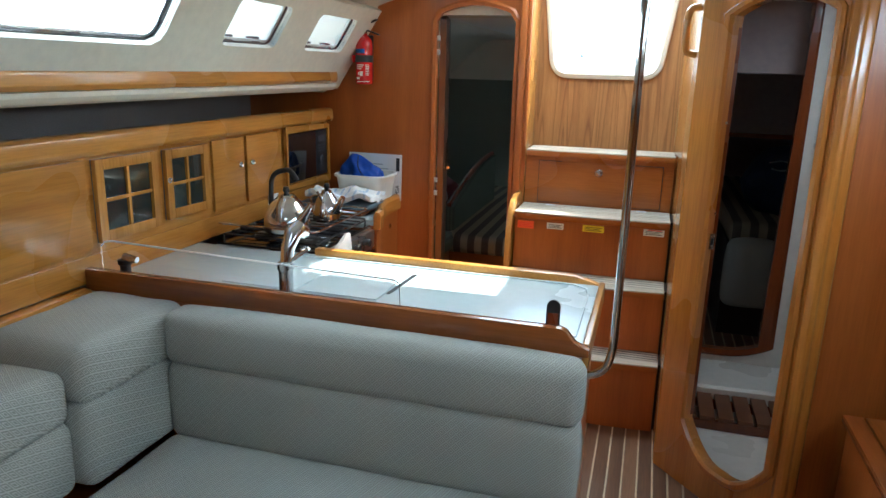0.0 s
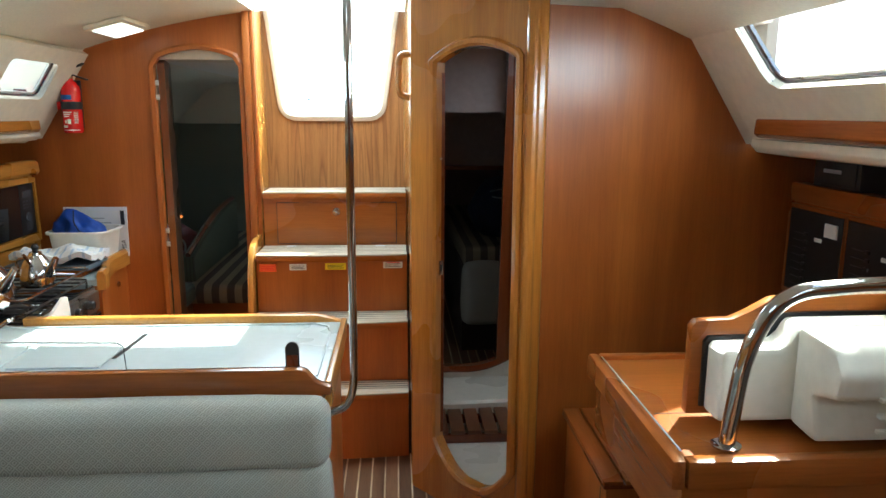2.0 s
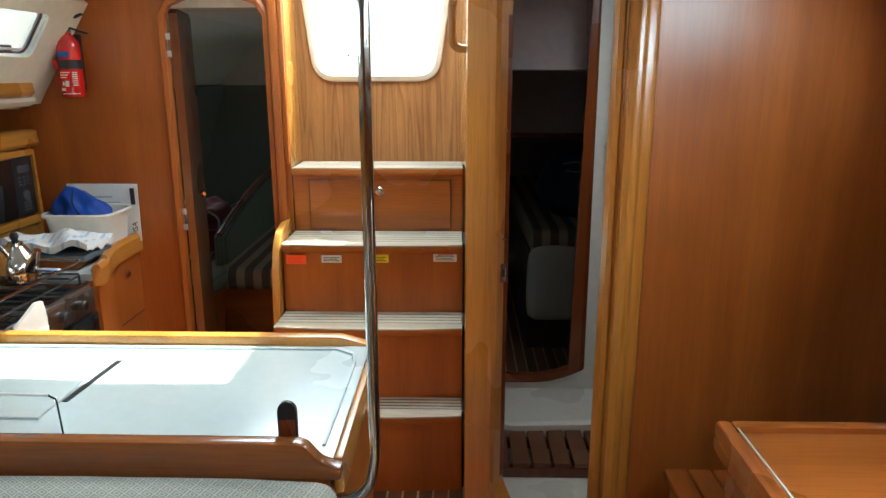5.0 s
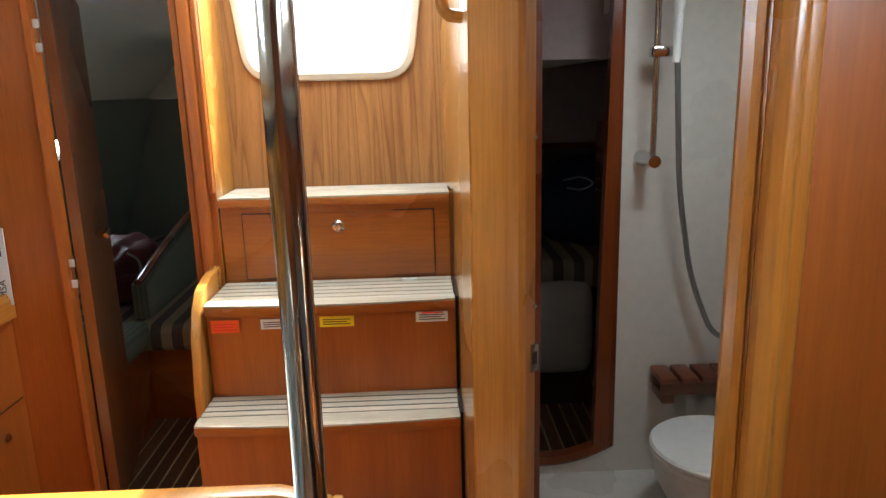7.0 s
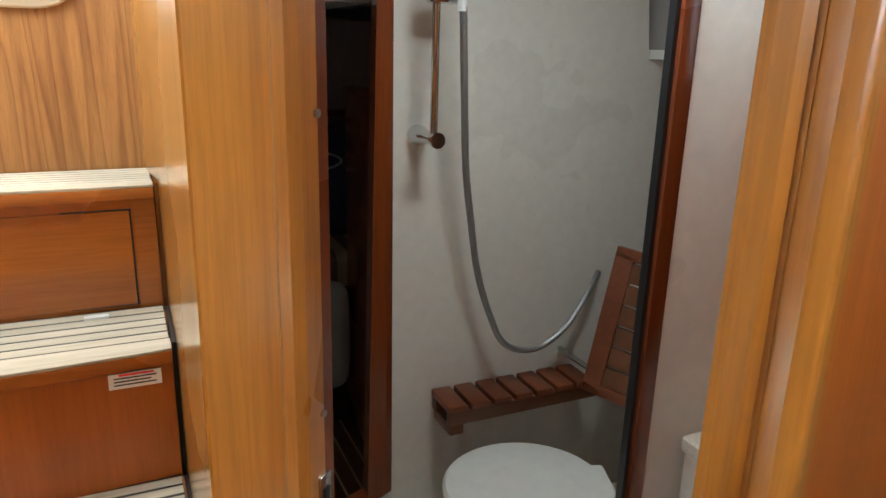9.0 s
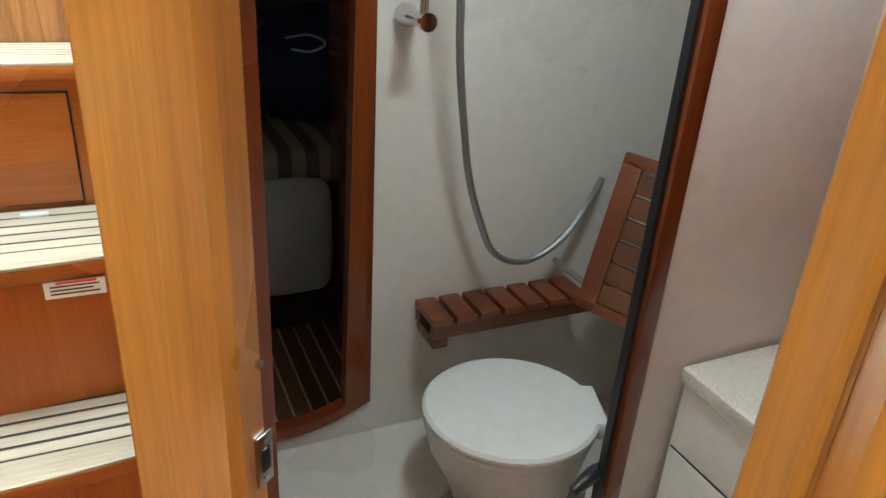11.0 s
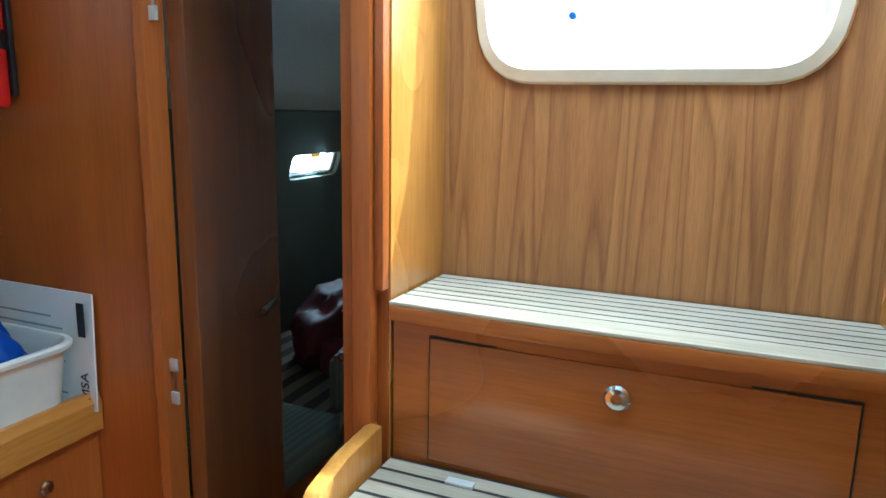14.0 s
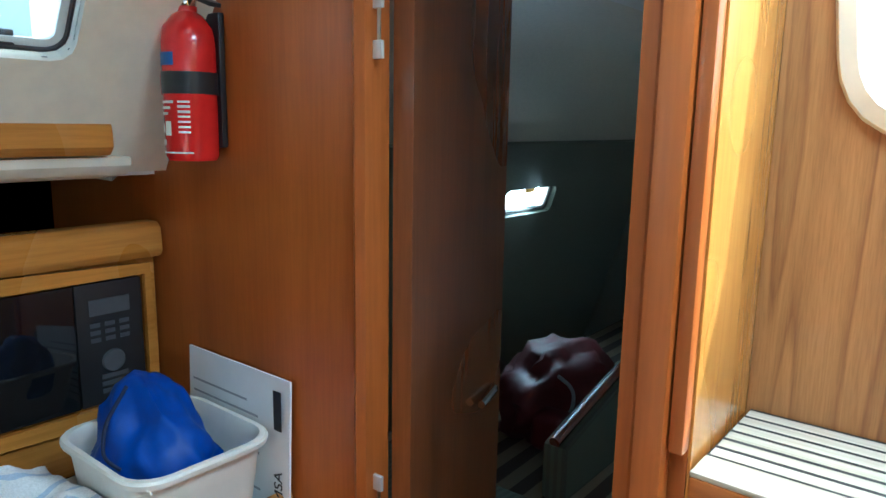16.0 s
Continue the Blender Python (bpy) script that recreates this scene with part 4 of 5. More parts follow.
def glazed_door(y0, y1, z0, z1):
    # Flat panel behind the panes, blotched dark for the dim inside and reflections.
    d = part("door", box(-1.351, y0, z0, -1.348, y1, z1), plain("locker_inside_shade", (0.10, 0.125, 0.125), 0.5, var=0.4, scale=9), lock, "glazed locker door")
    f = 0.034
    for (a, b, c, e) in ((y0, y0 + f, z0, z1), (y1 - f, y1, z0, z1), (y0 + f, y1 - f, z0, z0 + f), (y0 + f, y1 - f, z1 - f, z1)):
        part("door_frame", box(-1.349, a, c, -1.332, b, e, 0.003), HONEY_Z, d)
    my, mz = (y0 + y1) / 2, (z0 + z1) / 2
    part("glazing_bar", box(-1.347, my - 0.006, z0 + f, -1.336, my + 0.006, z1 - f, 0.002), HONEY_Z, d)
    part("glazing_bar", box(-1.3465, y0 + f, mz - 0.006, -1.3365, y1 - f, mz + 0.006, 0.002), HONEY_Z, d)
    for ya, yb in ((y0 + f, my - 0.006), (my + 0.006, y1 - f)):
        for za, zb in ((z0 + f, mz - 0.006), (mz + 0.006, z1 - f)):
            part("pane", box(-1.3475, ya, za, -1.3445, yb, zb), SMOKE, d)


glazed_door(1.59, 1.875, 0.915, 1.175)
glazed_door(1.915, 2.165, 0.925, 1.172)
for y0, y1 in ((0.95, 1.56), (0.3, 0.92), (2.20, 2.42), (2.44, 2.72)):
    part("door", box(-1.350, y0, 0.90, -1.340, y1, 1.178, 0.003), HONEY, lock, "plain varnished locker door")
for y in (2.385, 2.475, 1.93):
    part("catch", lathe([(0.012, 0), (0.012, 0.006), (0.008, 0.010), (0.002, 0.006)], (-1.340, y, 1.065), 14, axis="x"), STEEL, lock)
mw = thing("microwave_oven", (-1.36, 2.97, 0.92), "black built-in microwave oven with a keypad", "microwave")
part("door", box(-1.349, 2.775, 0.925, -1.334, 3.06, 1.155, 0.003), BLACK_GLOSS, mw)
kp = part("control_panel", box(-1.349, 3.062, 0.925, -1.335, 3.185, 1.155, 0.003), BLACK, mw)
KEY = plain("grey_keys", (0.07, 0.075, 0.085), 0.5, bump=0.0)
part("display", box(-1.3345, 3.085, 1.095, -1.3335, 3.16, 1.125), KEY, kp)
for i in range(3):
    for j in range(3):
        part("button", box(-1.3345, 3.085 + 0.027 * i, 1.045 + 0.014 * j, -1.3335, 3.103 + 0.027 * i, 1.053 + 0.014 * j), KEY, kp)
part("dial", moved(lathe([(0.022, 0), (0.020, 0.004)], (0, 0, 0), 18, axis="x"), Matrix.Translation((-1.3345, 3.124, 1.005))), KEY, kp)
for j in range(3):
    part("button", box(-1.3345, 3.10, 0.945 + 0.014 * j, -1.3335, 3.15, 0.953 + 0.014 * j), KEY, kp)
part("surround", moulding([(-1.340, 2.770, 0.92), (-1.340, 2.770, 1.16), (-1.340, 3.190, 1.16), (-1.340, 3.190, 0.92)], (1, 0, 0), [(0, 0), (-0.02, 0), (-0.02, 0.012), (0, 0.012)], True), HONEY, mw)
sock = thing("wall_socket", (-1.34, 2.70, 0.85), "white mains socket plate", "socket")
part("plate", box(-1.343, 2.60, 0.835, -1.335, 2.68, 0.90, 0.003), WHITE, sock)
part("insert", box(-1.3348, 2.615, 0.85, -1.333, 2.665, 0.885, 0.001), IVORY, sock)
shelf = thing("port_shelf_rail", (-1.33, 1.0, 1.41), "varnished handrail trim under the port windows", "rail")
part("rail", prism([(-1.33, 1.392), (-1.240, 1.388), (-1.226, 1.402), (-1.230, 1.438), (-1.243, 1.452), (-1.30, 1.452)], -2.38, 3.10, "y", 0.006), HONEY, shelf)
part("underside", prism([(-1.40, 1.342), (-1.27, 1.352), (-1.250, 1.370), (-1.250, 1.386), (-1.334, 1.386), (-1.334, 1.344), (-1.40, 1.344)], -2.38, 3.14, "y", 0.006), CREAM, shelf)

# things on the galley side
basin = thing("washing_up_bowl", (-1.13, 3.07, 0.80), "cream plastic washing-up bowl with a lipped rim", "bowl")
def rrect(cx, cy, w, d, r, n=5):
    out = []
    for sx, sy, a0 in ((1, 1, 0), (-1, 1, 90), (-1, -1, 180), (1, -1, 270)):
        for i in range(n + 1):
            a = radians(a0 + 90 * i / n)
            out.append((cx + sx * (w / 2 - r) + r * math.cos(a), cy + sy * (d / 2 - r) + r * math.sin(a)))
    return out


def bowl(cx, cy, z, w, d, h, wall_t=0.004):
    bm = bmesh.new()
    prof = [(0.80, 0), (0.86, 0.01), (0.98, h - 0.02), (1.0, h - 0.012), (1.07, h - 0.012), (1.08, h - 0.004), (1.06, h), (0.99, h), (0.96, h - 0.01), (0.84, 0.014), (0.78, 0.006)]
    rings = [[bm.verts.new((x, y, z + hh)) for x, y in rrect(cx, cy, w * k, d * k, 0.05 * k)] for k, hh in prof]
    n = len(rings[0])
    for u, v in zip(rings, rings[1:]):
        for j in range(n):
            bm.faces.new((u[j], u[(j + 1) % n], v[(j + 1) % n], v[j]))
    bm.faces.new(rings[0])
    bm.faces.new(rings[-1])
    return bm


part("bowl", bowl(-1.068, 3.072, 0.8005, 0.255, 0.225, 0.158), IVORY, basin)
bag = bmesh.new()
bmesh.ops.create_icosphere(bag, subdivisions=5, radius=1)
for v in bag.verts:
    q = v.co.copy()
    crease = abs(noise.noise(q * 1.5 + Vector((5, 2, 1)))) * 0.42 + abs(noise.noise(Vector((q.x * 3.2, q.y * 3.2, q.z * 1.2)))) * 0.12
    f = 1.12 - crease
    peak = max(0, q.z) ** 2 * math.exp(-((q.x + 0.15) ** 2 + q.y ** 2) * 2.2) * 0.035
    v.co = Vector((q.x * f * 0.112 - max(0, q.z) * 0.02, q.y * f * 0.084, max(-0.45, q.z * f) * 0.09 + peak))
moved(bag, Matrix.Translation((-1.085, 3.066, 0.925)))
bg_ = thing("blue_bag", (-1.15, 3.07, 0.83), "crumpled blue nylon bag lying in the bowl", "bag")
part("bag", bag, BLUE, bg_, smooth=60)
part("cord", tube(bend([(-1.09, 3.026, 1.045), (-1.075, 2.981, 1.0), (-1.045, 2.962, 0.965), (-1.03, 2.98, 0.945)], 0.02), 0.003, 6), NAVY, bg_)
card = thing("safety_card", (-1.03, 3.20, 0.80), "white printed card leaning against the bulkhead", "card")
sheet = part("sheet", moved(box(-0.145, -0.002, 0, 0.145, 0.002, 0.235), Matrix.Translation((-1.075, 3.205, 0.803)) @ Matrix.Rotation(radians(-2), 4, "X")), PAPER, card)
for i in range(8):
    z = 0.83 + 0.022 * i
    part("print", box(-1.19, 3.1985, z, -1.00 - 0.03 * (i % 3), 3.1990, z + 0.004), GREY_INK, sheet)
part("print", box(-0.956, 3.197, 0.955, -0.938, 3.199, 1.022), BLACK_INK, sheet)


def words(text, size, place, turn, material, parent, name="lettering"):
    cu = bpy.data.curves.new(name, "FONT")
    cu.body, cu.size, cu.extrude = text, size, 0.0004
    cu.align_x, cu.align_y = "CENTER", "CENTER"
    tmp = bpy.data.objects.new("tmp", cu)
    scene.collection.objects.link(tmp)
    bpy.context.view_layer.update()
    me = bpy.data.meshes.new_from_object(tmp.evaluated_get(bpy.context.evaluated_depsgraph_get()))
    bpy.data.objects.remove(tmp)
    me.transform(Matrix.Translation(place) @ turn)
    me.materials.clear()
    me.materials.append(material)
    ob = new(name, me)
    ob.parent = parent
    ob.matrix_parent_inverse = parent.matrix_basis.inverted() if parent.type == "EMPTY" else Matrix()
    return ob


FACE = Matrix.Rotation(radians(90), 4, "X")
words("MSA", 0.030, (-0.948, 3.1975, 0.855), FACE @ Matrix.Rotation(radians(90), 4, "Z"), BLACK_INK, sheet)
board = thing("chopping_board", (-1.1, 2.87, 0.80), "dark grey board lying on the worktop", "board")
part("lower_board", box(-1.28, 2.77, 0.8005, -0.965, 2.95, 0.8303, 0.006), CHERRY_X, board, "brown wooden board underneath")
part("board", moved(box(-0.17, -0.10, 0, 0.17, 0.10, 0.022, 0.006), Matrix.Translation((-1.10, 2.86, 0.8305))), plain("slate_grey", (0.12, 0.16, 0.2), 0.5), board)
tow = bmesh.new()
bmesh.ops.create_grid(tow, x_segments=26, y_segments=18, size=0.5)
for v in tow.verts:
    x, y = v.co.x, v.co.y
    v.co = Vector((x * 0.33, y * 0.19, 0.014 + 0.018 * math.sin(9 * x + 3 * y) * (1 - abs(y)) + 0.022 * noise.noise(Vector((x * 5, y * 5, 0)))))
ex = bmesh.ops.extrude_face_region(tow, geom=tow.faces[:])
bmesh.ops.translate(tow, vec=(0, 0, 0.022), verts=[g for g in ex["geom"] if isinstance(g, bmesh.types.BMVert)])
moved(tow, Matrix.Translation((-1.085, 2.865, 0.857)))
solid("folded_towel", tow, TOWEL, "folded white tea towel with blue stripes", "towel", smooth=60)

# ---- fire extinguisher ----
fx, fy, fz = -1.120, 3.176, 1.384
ext = thing("fire_extinguisher", (fx, fy, fz), "red fire extinguisher strapped to the bulkhead", "fire extinguisher")
R = 0.042
body = part("cylinder", lathe([(R * 0.9, 0), (R, 0.008), (R, 0.185), (R * 0.92, 0.207), (R * 0.6, 0.226), (R * 0.38, 0.232), (R * 0.38, 0.24)], (fx, fy, fz), 28), RED, ext)
part("strap", lathe([(R + 0.0015, 0), (R + 0.0015, 0.034)], (fx, fy, fz + 0.105), 28), BLACK, ext)
part("buckle", box(fx - 0.056, fy - 0.020, fz + 0.104, fx - 0.040, fy + 0.006, fz + 0.140, 0.003), RED, ext)
part("bracket", box(fx - 0.015, fy + 0.036, fz + 0.02, fx + 0.03, BULK - 0.001, fz + 0.235, 0.004), BLACK, ext)
part("valve", lathe([(0.014, 0), (0.016, 0.012), (0.013, 0.03), (0.010, 0.036)], (fx, fy, fz + 0.238), 16), STEEL, ext)
part("lever", moved(box(-0.012, -0.01, 0, 0.075, 0.01, 0.008, 0.002), Matrix.Translation((fx, fy, fz + 0.275)) @ Matrix.Rotation(radians(-22), 4, "Y")), BLACK, ext)
part("carry_handle", moved(box(-0.012, -0.01, 0, 0.082, 0.01, 0.007, 0.002), Matrix.Translation((fx, fy, fz + 0.258)) @ Matrix.Rotation(radians(18), 4, "Y")), BLACK, ext)
part("gauge", lathe([(0.013, 0), (0.013, 0.010), (0.010, 0.012)], (fx - 0.012, fy - 0.012, fz + 0.258), 14, axis="y"), STEEL, ext)
part("tag", moved(box(-0.012, -0.001, 0, 0.012, 0.001, 0.05), Matrix.Translation((fx - 0.015, fy, fz + 0.275)) @ Matrix.Rotation(radians(-35), 4, "Y")), YELLOW_TAG, ext)


def wrap(z0, z1, a0, a1, material, name, lift=0.0008):
    """A label wrapped round the cylinder between two angles (270 faces the saloon)."""
    bm = bmesh.new()
    n = 14
    pts = [(fx + (R + lift) * math.cos(radians(a0 + (a1 - a0) * i / n)), fy + (R + lift) * math.sin(radians(a0 + (a1 - a0) * i / n))) for i in range(n + 1)]
    for p, q in zip(pts, pts[1:]):
        bm.faces.new([bm.verts.new(v) for v in ((*p, fz + z0), (*q, fz + z0), (*q, fz + z1), (*p, fz + z1))])
    bmesh.ops.remove_doubles(bm, verts=bm.verts, dist=1e-6)
    return part(name, bm, material, body)


wrap(0.148, 0.168, 215, 295, STICKER_BLUE, "label_band")
for i in range(3):
    wrap(0.090 - 0.009 * i, 0.094 - 0.009 * i, 235, 290 - 8 * i, WHITE, "print")
wrap(0.040, 0.062, 262, 282, WHITE, "pictogram")
wrap(0.044, 0.058, 246, 258, WHITE, "pictogram")
wrap(0.024, 0.034, 232, 262, WHITE, "print")
for i in range(9):
    wrap(0.075 + 0.008 * i if i < 3 else 0.02 + 0.008 * i, (0.075 + 0.008 * i if i < 3 else 0.02 + 0.008 * i) + 0.003, 300, 326, WHITE, "print")
wrap(0.012, 0.0145, 235, 330, WHITE, "print")

# ---- settee ----
settee = thing("settee", (-0.45, 1.1, 0), "beige upholstered U-shaped settee with loose back cushions", "settee")
part("base", box(-1.30, 0.75, 0.0, 0.165, 1.515, 0.30, bm=box(-1.30, -2.2, 0.0, -0.62, 0.75, 0.30)), CHERRY_X, settee)
part("seat_cushion", cushion(-0.98, 0.72, 0.30, 0.175, 1.42, 0.43, 0.035), SOFA, settee)
part("seat_cushion", cushion(-1.02, -2.1, 0.30, -0.58, 0.72, 0.43, 0.035), SOFA, settee)


def back(name, x0, y0, x1, y1, z0=0.41, zs=0.652, z1=0.798):
    part(name, cushion(x0, y0, z0, x1, y1, zs, 0.035, 0.010), SOFA, settee)
    part(name, cushion(x0, y0, zs - 0.012, x1, y1, z1, 0.035, 0.010), SOFA, settee)


back("back_cushion", -0.985, 1.395, 0.178, 1.515)
back("back_cushion", -1.30, 1.11, -0.985, 1.515)
back("back_cushion", -1.30, -0.6, -1.02, 1.11, zs=0.61, z1=0.745)
back("back_cushion", -1.30, -2.2, -1.02, -0.6, zs=0.61, z1=0.745)
solid("settee_rail", box(-1.352, -2.3, 0.745, -1.30, 1.50, 0.80, 0.012), HONEY, "varnished wooden rail behind the settee", "rail")

# ---- chart table ----
chart = thing("chart_table", (1.3, 1.4, 0), "varnished chart table with raised edges against the hull", "chart table")
part("tabletop", box(0.885, 1.075, 0.775, 1.85, 1.66, 0.815, 0.006), CHERRY_X, chart)
part("edge_rail", box(0.875, 1.055, 0.765, 0.905, 1.672, 0.828, 0.010), CHERRY_Y, chart)
part("edge_rail", box(0.905, 1.645, 0.765, 1.75, 1.672, 0.828, 0.008), CHERRY_X, chart)
part("edge_rail", box(0.905, 1.05, 0.765, 1.85, 1.085, 0.828, 0.012), CHERRY_X, chart)
part("inlay", box(0.9065, 1.10, 0.8265, 0.9100, 1.64, 0.8285), COUNTER, chart)
part("lid_gap", box(0.93, 1.297, 0.8150, 1.80, 1.300, 0.8156), BLACK, chart)
part("front_panel", box(0.90, 1.08, 0.62, 0.918, 1.65, 0.770), CHERRY_Y, chart)
part("side_panel", box(0.90, 1.062, 0.0, 1.85, 1.08, 0.770), CHERRY_X, chart)
seat = thing("navigator_seat", (1.0, 1.77, 0), "varnished wooden box seat with a slatted top", "seat")
part("body", box(0.912, 1.555, 0.0, 1.20, 2.0, 0.485, 0.004), CHERRY, seat)
part("top_board", box(0.900, 1.54, 0.485, 1.20, 2.02, 0.497, 0.004), CHERRY_DARK, seat)
for i in range(5):
    part("slat", box(0.901 + 0.0605 * i, 1.542, 0.495, 0.955 + 0.0605 * i, 2.018, 0.508, 0.003), CHERRY_Y, seat)
part("lock", lathe([(0.012, 0), (0.012, 0.003), (0.004, 0.005)], (0.911, 1.62, 0.34), 14, axis="x"), STEEL, seat)
part("door_gap", box(0.9105, 1.60, 0.10, 0.9115, 1.605, 0.46), BLACK, seat)

pod = thing("instrument_pod", (1.2, 1.27, 0.815), "white moulded instrument cover on a varnished wooden board", "instrument pod")
part("back_board", prism([(0.985, 0.8285), (0.985, 1.030), (0.995, 1.046), (1.075, 1.048), (1.115, 1.066), (1.16, 1.092), (1.22, 1.100), (1.80, 1.100), (1.80, 0.8285)], 1.262, 1.290, "y", 0.007), CHERRY_X, pod)
face = [(1.012, 0.850), (1.012, 1.000), (1.022, 1.012), (1.135, 1.014), (1.155, 1.022), (1.168, 1.048), (1.182, 1.062), (1.78, 1.066), (1.78, 0.850)]
part("gasket", prism(face, 1.254, 1.264, "y", 0.002), BLACK, pod)
part("cover", prism([(1.018, 0.845), (1.018, 0.996), (1.028, 1.006), (1.14, 1.008), (1.160, 1.018), (1.176, 1.046), (1.188, 1.056), (1.775, 1.060), (1.775, 0.845)], 1.180, 1.256, "y", 0.016, seg=4), IVORY, pod, "white moulded plastic")
hood = prism([(1.115, 0.93), (1.040, 0.95), (1.030, 1.00), (1.060, 1.050), (1.186, 1.056), (1.186, 0.845), (1.090, 0.838)], 1.175, 1.76, "x", 0.018, seg=4)
part("hood", hood, IVORY, pod, "white moulded plastic hood")
for i in range(3):
    part("vent", box(1.26, 1.0265, 0.885 + 0.032 * i, 1.60, 1.040, 0.893 + 0.032 * i, 0.002), IVORY, pod)
bar = thing("grab_rail", (1.01, 1.115, 0.83), "curved polished stainless grab rail on the chart table", "grab rail")
part("tube", tube(bend([(1.008, 1.115, 0.826), (1.030, 1.112, 1.03), (1.085, 1.105, 1.145), (1.22, 1.10, 1.162), (1.75, 1.09, 1.162), (1.78, 1.095, 0.83)], 0.09, 10), 0.0165, 18), STEEL, bar)
part("flange", lathe([(0.030, 0), (0.030, 0.004), (0.020, 0.008)], (1.008, 1.115, 0.8275), 20), STEEL, bar)
for dx, dy in ((-0.022, 0.0), (0.011, 0.019), (0.011, -0.019)):
    part("screw", lathe([(0.004, 0), (0.003, 0.002)], (1.008 + dx, 1.115 + dy, 0.8325), 8), BRUSHED, bar)

# starboard lockers, switch panels and the shelf
slock = thing("starboard_lockers", (1.8, 1.6, 0.8), "varnished panel with switchboards above the chart table", "locker")
part("body", box(1.762, -2.3, 0.80, 1.89, 2.245, 1.20), CHERRY_Y, slock)
part("top_rail", box(1.745, -2.3, 1.185, 1.80, 2.235, 1.25, 0.010), CHERRY_Y, slock)


def switchboard(y0, y1, label):
    p = thing("switch_panel", (1.76, (y0 + y1) / 2, 0.87), label, "switch panel", "switch panels above the chart table")
    b = part("panel", box(1.750, y0, 0.872, 1.761, y1, 1.160, 0.002), PANEL_BLACK, p)
    part("frame", moulding([(1.7605, y0 - 0.004, 0.868), (1.7605, y1 + 0.004, 0.868), (1.7605, y1 + 0.004, 1.164), (1.7605, y0 - 0.004, 1.164)], (-1, 0, 0), [(0, 0), (-0.012, 0), (-0.012, 0.010), (0, 0.010)], True), CHERRY_Y, p)
    for i in range(8):
        z = 0.892 + 0.026 * i
        part("switch", box(1.746, y1 - 0.115, z, 1.7502, y1 - 0.095, z + 0.012, 0.001), BLACK, p)
        part("print", box(1.7492, y1 - 0.085, z + 0.004, 1.7502, y1 - 0.03, z + 0.007), DIM_INK, p)
    part("meter", box(1.744, y0 + 0.02, 1.09, 1.7502, y0 + 0.085, 1.135, 0.002), IVORY, p)
    part("tag", box(1.7485, y0 + 0.10, 1.065, 1.7502, y0 + 0.14, 1.078), WHITE, p)


switchboard(1.93, 2.225, "matt black switch panel with rows of breakers")
switchboard(1.60, 1.905, "matt black switch panel with rows of breakers")
radio = thing("instrument_box", (1.80, 1.96, 1.25), "black electronic instrument box on the shelf", "instrument")
part("case", box(1.74, 1.86, 1.2505, 1.84, 2.10, 1.345, 0.010), BLACK, radio)
part("front", box(1.735, 1.875, 1.262, 1.7402, 2.085, 1.335, 0.002), PANEL_BLACK, radio)
part("badge", box(1.733, 1.945, 1.300, 1.7352, 2.035, 1.312), GREY_INK, radio)
srail = thing("starboard_shelf_rail", (1.56, 1.0, 1.41), "varnished handrail trim under the starboard windows", "rail")
part("rail", prism([(1.59, 1.410), (1.515, 1.408), (1.498, 1.422), (1.502, 1.464), (1.514, 1.478), (1.57, 1.478)], -2.3, 2.06, "y", 0.006), CHERRY_Y, srail)
part("underside", prism([(1.66, 1.345), (1.545, 1.360), (1.525, 1.380), (1.525, 1.404), (1.615, 1.404), (1.615, 1.369), (1.66, 1.369)], -2.3, 2.12, "y", 0.006), CREAM, srail)

# ---- companionway hand hold and ceiling light ----
hold = thing("hand_hold", (0.395, 2.62, 1.6), "pale wooden grab handle on the companionway side", "handle")
part("grip", tube(bend([(0.401, 2.56, 1.70), (0.365, 2.56, 1.695), (0.358, 2.56, 1.66), (0.358, 2.56, 1.58), (0.365, 2.56, 1.545), (0.401, 2.56, 1.54)], 0.02), 0.013, 12), HONEY_Z, hold)
lampu = thing("ceiling_light", (-0.81, 2.96, 1.84), "oblong ceiling lamp with a cream rim", "ceiling light")
zc = roof(-0.81) - 0.001
tilt = Matrix.Translation((-0.81, 2.96, zc)) @ Matrix.Rotation(-math.atan(0.41 / 1.17 * 0.762), 4, "Y")
part("rim", moved(box(-0.085, -0.15, -0.022, 0.085, 0.15, 0.0, 0.010), tilt), CREAM, lampu)
part("diffuser", moved(box(-0.060, -0.125, -0.028, 0.060, 0.125, -0.0225, 0.003), tilt), GLOW, lampu)

# ---- port aft cabin ----
leaf = thing("door_1", (-0.762, 3.262, 0.06), "varnished cabin door standing open into the aft cabin", "door")
LM = Matrix.Translation((-0.760, 3.268, 0.0)) @ Matrix.Rotation(radians(103), 4, "Z")
part("leaf", moved(wall((0, 0, 0), (1, 0, 0), UP, 0.032, 0.0, 0.372, lambda s: 0.07, lambda s: 1.70 + 0.05 * (1 - ((2 * s - 0.372) / 0.372) ** 2), steps=14), LM), DOOR_WOOD, leaf)
part("handle", moved(tube(bend([(0.335, -0.002, 0.95), (0.335, -0.040, 0.95), (0.25, -0.044, 0.945)], 0.02), 0.008, 10), LM), STEEL, leaf)
part("handle_plate", moved(lathe([(0.022, 0), (0.020, 0.005)], (0.335, -0.001, 0.95), 16, axis="y"), LM), STEEL, leaf)
